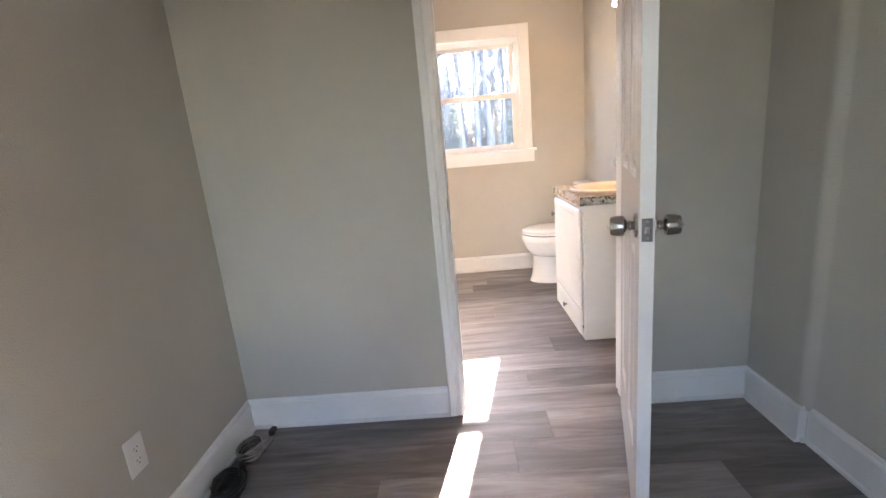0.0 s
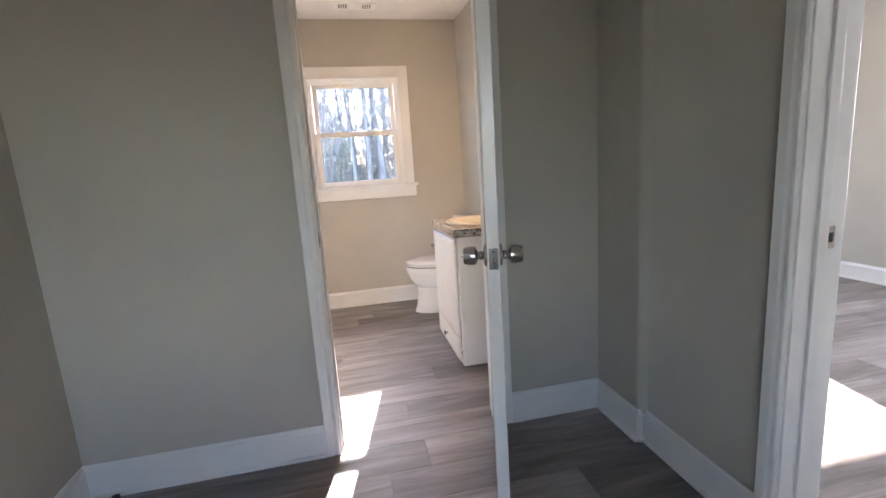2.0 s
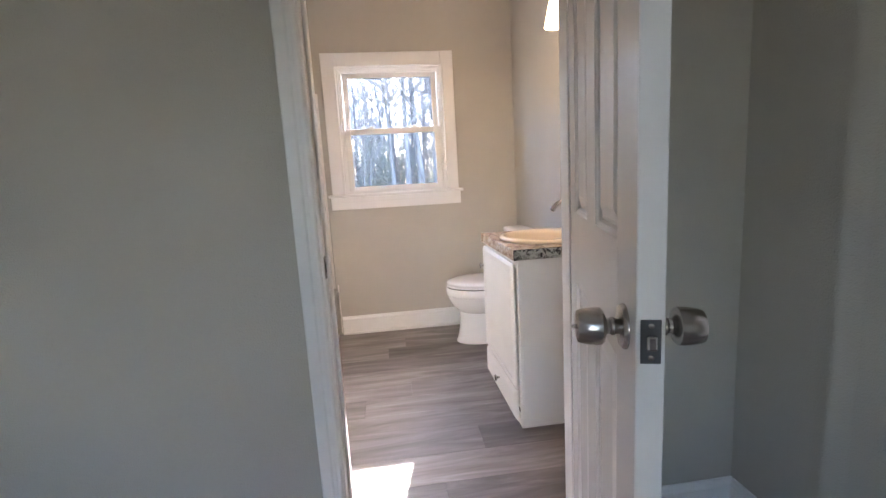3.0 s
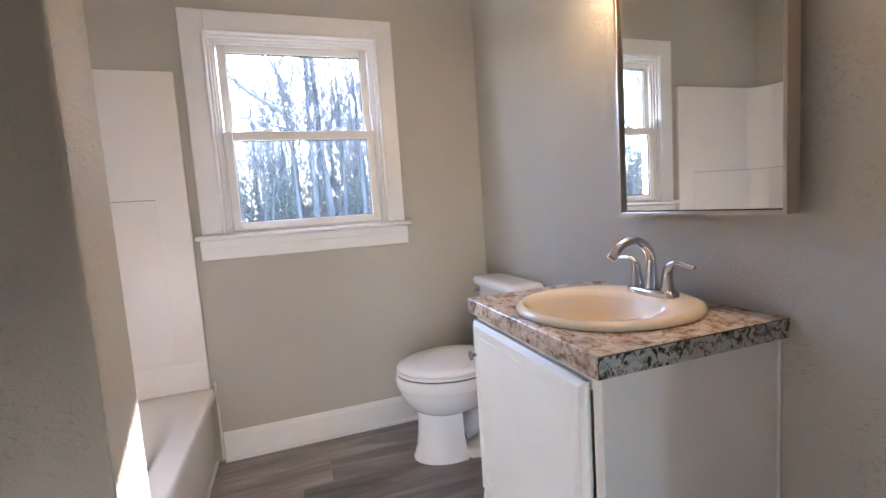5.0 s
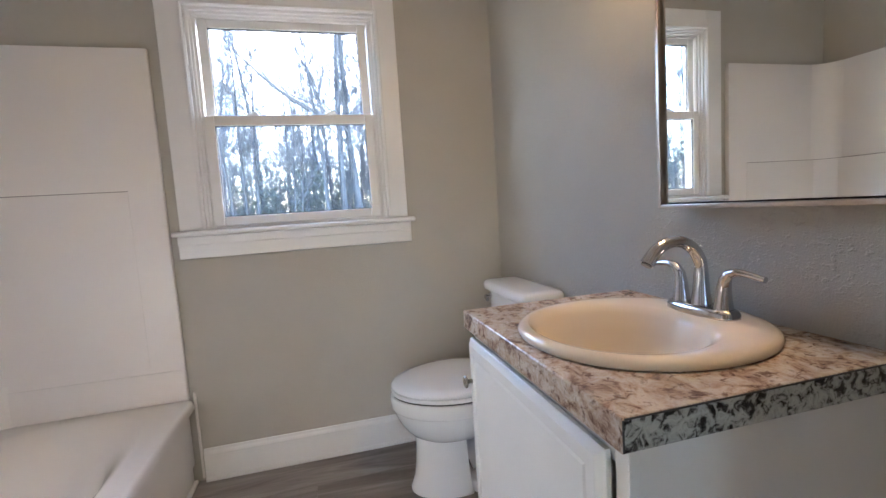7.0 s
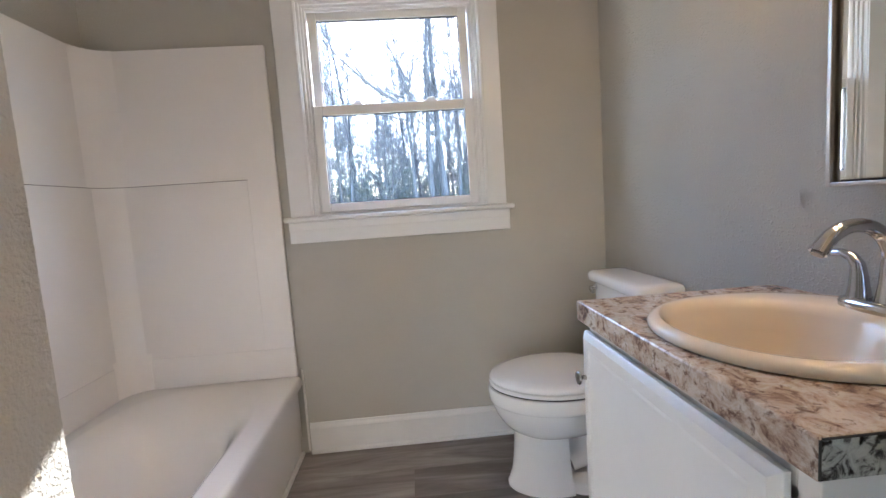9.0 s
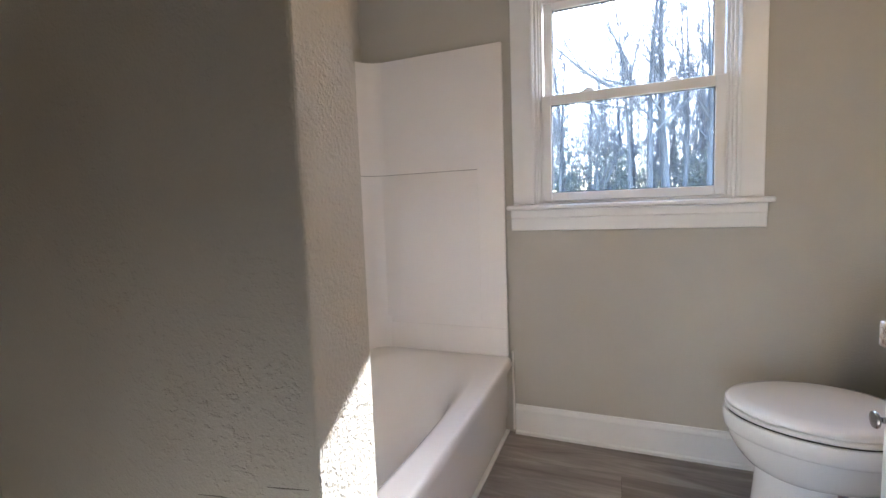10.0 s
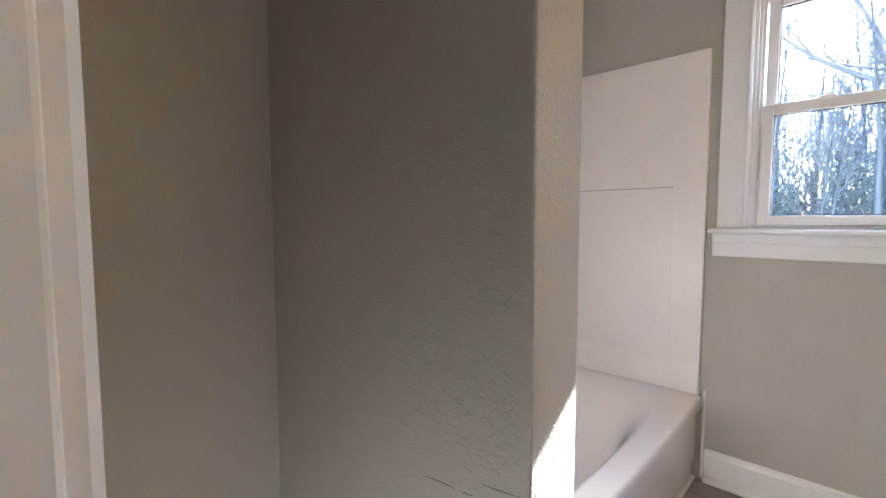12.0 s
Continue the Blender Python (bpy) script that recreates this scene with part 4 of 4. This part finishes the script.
for x0, x1 in ((0.135, 0.205), (0.315, 0.385)):
    for i in range(5):
        x = x0 + (x1 - x0) * i / 4
        part("slat", boxes((x - 0.004, 3.955, H - 0.007, x + 0.004, 4.050, H - 0.0025)), VINYL, vent)
for i in range(7):
    y = 3.962 + 0.081 * i / 6
    part("slat", boxes((0.215, y - 0.0035, H - 0.007, 0.305, y + 0.0035, H - 0.0025)), VINYL, vent)
for x in (0.210, 0.310):
    part("bar", boxes((x - 0.004, 3.955, H - 0.0075, x + 0.004, 4.050, H - 0.0022)), VINYL, vent)

# ---- outside ----
structure("ground", boxes((-900, -900, -0.95, 900, 900, -0.75)), GROUND, "dry winter grass and leaf litter")
structure("foundation", boxes((-1.19, -1.74, -0.76, 4.49, 4.44, -0.10)), SUBFLOOR, "dark foundation and subfloor")


# ---- winter wood behind the house ----
def limb(bm, p, d, length, r, depth, rng, sides, most):
    """A bent, tapering limb with side limbs."""
    n = 5 if depth < 2 else 3
    pts, rad = [Vector(p)], [r]
    d = Vector(d).normalized()
    for i in range(n):
        d = (d + Vector((rng.uniform(-1, 1), rng.uniform(-1, 1), rng.uniform(-0.5, 0.9))) * (0.07 if depth == 0 else 0.20)).normalized()
        pts.append(pts[-1] + d * length / n)
        rad.append(r * (1 - 0.82 * (i + 1) / n))
    tube(bm, pts, rad, sides, False)
    return pts, rad, d


def grow(trunk, crown, height, r, rng, spread, first=0.25, count=16, most=3):
    pts, rad, _ = limb(trunk, (0, 0, -0.2), (rng.uniform(-0.05, 0.05), rng.uniform(-0.05, 0.05), 1), height, r, 0, rng, 8, most)
    def at(f):
        k = f * (len(pts) - 1)
        i = min(int(k), len(pts) - 2)
        return pts[i].lerp(pts[i + 1], k - i), rad[i] + (rad[i + 1] - rad[i]) * (k - i)
    def sub(q, d, length, rr, depth):
        ps, rs, _ = limb(crown, q, d, length, rr, depth, rng, 5 if depth < 2 else 3, most)
        if depth >= most:
            return
        for j in range(7 if depth == 1 else 5):
            f = rng.uniform(0.2, 0.95)
            k = f * (len(ps) - 1)
            i = min(int(k), len(ps) - 2)
            o = ps[i].lerp(ps[i + 1], k - i)
            dd = (ps[i + 1] - ps[i]).normalized()
            turn = Vector((rng.uniform(-1, 1), rng.uniform(-1, 1), rng.uniform(-0.1, 1.0))).normalized()
            sub(o, dd * 0.8 + turn * 0.6, length * rng.uniform(0.4, 0.75), max(0.017 if depth == 1 else 0.011, rs[i] * 0.55), depth + 1)
    for j in range(count):
        f = first + (0.97 - first) * (j + rng.random()) / count
        q, rr = at(f)
        a = rng.uniform(0, 2 * math.pi)
        sub(q, (math.cos(a), math.sin(a), rng.uniform(0.7, 1.9)), height * spread * (1.15 - f) * rng.uniform(0.7, 1.3), max(0.024, rr * 0.42), 1)
    return at, sub


_tr = random.Random(21)
kinds = []
for h, r, sp, first, cnt in ((11.5, 0.13, 0.30, 0.16, 24), (13.0, 0.15, 0.26, 0.20, 24), (10.5, 0.10, 0.30, 0.14, 22), (12.5, 0.12, 0.24, 0.20, 24)):
    t = thing("bare_tree", (0, 0, -0.75), "leafless grey-barked winter tree standing in the wood", "tree", "bare trees behind the house")
    tb, cb = bmesh.new(), bmesh.new()
    grow(tb, cb, h, r, _tr, sp, first, cnt, 3)
    part("trunk", tb, BARK, t, "", 60, True)
    part("crown", cb, TWIG, t, "bare branching twigs", None, True)
    kinds.append(t)
# trees by bearing from the window (degrees to the right of straight out) and distance
_spots = [(-27, 22), (-21, 25), (-16, 23), (-12, 26), (-7.5, 23), (-4, 29), (0, 26), (3, 24), (5, 26), (7.5, 23), (9.5, 25), (11, 23), (13.5, 24), (16, 26), (18, 22.5), (21, 25), (24, 23), (28, 26),
          (33, 24), (38, 26), (44, 24), (50, 25), (-33, 25), (-39, 23), (-45, 26), (-51, 24), (1.5, 28), (14.5, 28), (-9.5, 28), (-18.5, 28), (-14, 31), (-2, 32), (6, 31), (8.5, 29), (12, 31), (19.5, 30), (26, 30)]
for i, (brg, dist) in enumerate(_spots):
    kind = (i * 7 + i // 4) % 4
    x, y = 0.2 + dist * math.sin(radians(brg)), 4.4 + dist * math.cos(radians(brg))
    if i < 4:
        kinds[i].matrix_basis = pose(x, y, -0.75, 0, 0, 47 * i)
    else:
        copy_thing(kinds[kind], pose(x, y, -0.75, 0, 0, 47 * i))
# the nearer trees: tall trunks, one with a long leaning limb, and thin saplings
for x, y, h, r, sp, first, cnt, lean in ((1.12, 20.0, 11.5, 0.135, 0.20, 0.36, 20, 0), (1.65, 20.3, 12.0, 0.18, 0.20, 0.36, 22, 0), (0.40, 20.0, 9.8, 0.10, 0.20, 0.42, 16, 1), (2.30, 21.0, 11.0, 0.095, 0.18, 0.30, 18, 0),
                                         (-2.85, 20.0, 9.6, 0.060, 0.16, 0.30, 16, 0), (-2.40, 20.5, 9.2, 0.075, 0.16, 0.30, 16, 0), (-2.05, 20.0, 9.4, 0.070, 0.14, 0.34, 14, 0), (-3.4, 21.0, 8.6, 0.055, 0.18, 0.25, 14, 0),
                                         (-0.98, 20.0, 6.8, 0.040, 0.20, 0.45, 9, 0), (-0.62, 20.4, 6.4, 0.045, 0.24, 0.40, 10, 0), (3.1, 20.6, 11.0, 0.12, 0.20, 0.30, 18, 0), (4.2, 21.4, 10.5, 0.10, 0.20, 0.30, 18, 0)):
    t = thing("bare_tree", (x, y, -0.75), "leafless winter tree with a long leaning limb" if lean else "slender leafless winter tree before the wood", "tree", "bare trees behind the house")
    tb, cb = bmesh.new(), bmesh.new()
    at, sub = grow(tb, cb, h, r, _tr, sp, first, cnt, 3)
    if lean:
        sub(Vector((-0.05, 0, 5.7)), (-1.0, 0.1, 0.55), 3.9, 0.105, 1)
        sub(Vector((-0.05, 0, 5.2)), (-1.0, -0.1, 0.30), 3.0, 0.055, 1)
        sub(Vector((0.0, 0, 6.2)), (-0.45, 0.1, 1.0), 3.4, 0.065, 1)
        sub(Vector((0.0, 0, 6.0)), (-1.0, 0.1, 0.42), 3.3, 0.055, 1)
        sub(Vector((0.0, 0, 6.7)), (-0.28, 0.0, 1.0), 3.0, 0.055, 1)
        sub(Vector((0.0, 0, 5.9)), (0.40, 0.0, 1.0), 3.2, 0.055, 1)
    part("trunk", tb, BARK, t, "", 60, True)
    part("crown", cb, TWIG, t, "bare branching twigs", None, True)

bm = bmesh.new()
for i in range(480):
    brg, dist = _tr.uniform(-62, 62), _tr.uniform(30, 60)
    x, y = 0.2 + dist * math.sin(radians(brg)), 4.4 + dist * math.cos(radians(brg))
    h = dist * _tr.uniform(0.20, 0.36)
    pts, rad, _ = limb(bm, (x, y, -0.9), (_tr.uniform(-0.05, 0.05), 0, 1), h, _tr.uniform(0.05, 0.12), 0, _tr, 5, 1)
    for j in range(13):
        f = _tr.uniform(0.3, 0.98) * (len(pts) - 1)
        k = min(int(f), len(pts) - 2)
        a = _tr.uniform(0, 6.28)
        q = pts[k].lerp(pts[k + 1], f - k)
        ps, rs, _ = limb(bm, q, (math.cos(a), math.sin(a), _tr.uniform(0.4, 1.3)), h * _tr.uniform(0.08, 0.26), 0.040, 2, _tr, 3, 1)
        for _k in range(4):
            limb(bm, ps[_tr.randint(1, 3)], (_tr.uniform(-1, 1), _tr.uniform(-1, 1), _tr.uniform(0.1, 1.2)), h * _tr.uniform(0.04, 0.12), 0.020, 2, _tr, 3, 1)
solid("far_woods", bm, TWIG, "dense leafless winter woods in the distance", "woods", "stuff")

verts, faces = [], []
_clumps = [(-2.3, 25.0, 1.0, 5.3), (-1.5, 25.6, 1.1, 5.2), (-0.9, 25.0, 0.8, 4.6), (-0.3, 26.0, 0.9, 4.5), (0.3, 25.5, 0.8, 4.2)]
for i in range(330):
    brg, dist = _tr.uniform(-58, 58), _tr.uniform(21, 44)
    _clumps.append((0.2 + dist * math.sin(radians(brg)), 4.4 + dist * math.cos(radians(brg)), _tr.uniform(0.7, 1.5), _tr.uniform(2.6, 5.6) * (0.6 + dist / 70)))
for cx0, cy0, rr, hh in _clumps:
    for k in range(480):
        a, u = _tr.uniform(0, 6.28), _tr.random()
        rad0 = rr * (1 - u) ** 0.6 * math.sqrt(_tr.random()) * _tr.uniform(0.7, 1.25)
        c = Vector((cx0 + rad0 * math.cos(a), cy0 + rad0 * math.sin(a), -0.75 + hh * u * _tr.uniform(0.85, 1.1)))
        e1 = Vector((_tr.uniform(-1, 1), _tr.uniform(-1, 1), _tr.uniform(-1, 1))).normalized() * _tr.uniform(0.045, 0.10)
        e2 = e1.orthogonal().normalized() * _tr.uniform(0.025, 0.05)
        n0 = len(verts)
        verts += [c - e1, c + e2, c + e1, c - e2]
        faces.append((n0, n0 + 1, n0 + 2, n0 + 3))
me = bpy.data.meshes.new("evergreen_undergrowth")
me.from_pydata([tuple(v) for v in verts], [], faces)
me.materials.append(LEAF)
tagged(new("evergreen_undergrowth", me), "dark evergreen undergrowth between the bare trunks", "shrubs", "", "stuff")

bm = bmesh.new()
for i in range(2600):
    brg, dist = _tr.uniform(-58, 58), _tr.uniform(21, 46)
    x, y = 0.2 + dist * math.sin(radians(brg)), 4.4 + dist * math.cos(radians(brg))
    h = _tr.uniform(2.5, 6.5) * (0.6 + dist / 60)
    for k in range(2):
        pts, rad, _ = limb(bm, (x, y, -0.85), (_tr.uniform(-0.25, 0.25), 0, 1), h * _tr.uniform(0.6, 1), _tr.uniform(0.022, 0.045), 1, _tr, 3, 1)
        for j in range(3):
            limb(bm, pts[_tr.randint(2, 5)], (_tr.uniform(-1, 1), _tr.uniform(-1, 1), _tr.uniform(0.2, 1.2)), h * _tr.uniform(0.15, 0.35), 0.014, 2, _tr, 3, 1)
solid("brush", bm, TWIG, "tangled leafless brush between the trees", "brush", "stuff")

# ---- floor planks, one by one ----
floor = structure("floor", boxes((-1.19, -1.74, -0.10, 4.49, 4.44, -0.009)), SUBFLOOR, "grey-brown wood-look vinyl plank floor")
PW, PL, GAP = 0.182, 1.22, 0.0003


def plank_mesh(length):
    bm = bmesh.new()
    w, l, c = PW / 2 - GAP, length / 2 - GAP, 0.0007
    loft(bm, [[Vector((-l, -w, -0.008)), Vector((l, -w, -0.008)), Vector((l, w, -0.008)), Vector((-l, w, -0.008))],
              [Vector((-l, -w, -c)), Vector((l, -w, -c)), Vector((l, w, -c)), Vector((-l, w, -c))],
              [Vector((-l + c, -w + c, 0)), Vector((l - c, -w + c, 0)), Vector((l - c, w - c, 0)), Vector((-l + c, w - c, 0))]])
    return finish(bm, "plank", PLANK)


_planks = {}
_rng = random.Random(5)
_y = -1.74 + PW / 2
while _y < 4.44:
    _x = -1.19 - _rng.uniform(0.1, PL)
    while _x < 4.49:
        a, b = max(_x, -1.19), min(_x + PL, 4.49)
        if b - a > 0.05:
            k = round(b - a, 3)
            if k not in _planks:
                _planks[k] = plank_mesh(k)
            p = new("plank", _planks[k])
            p.location = ((a + b) / 2, min(_y, 4.44 - PW / 2), 0)
            p.parent = floor
        _x += PL
    _y += PW
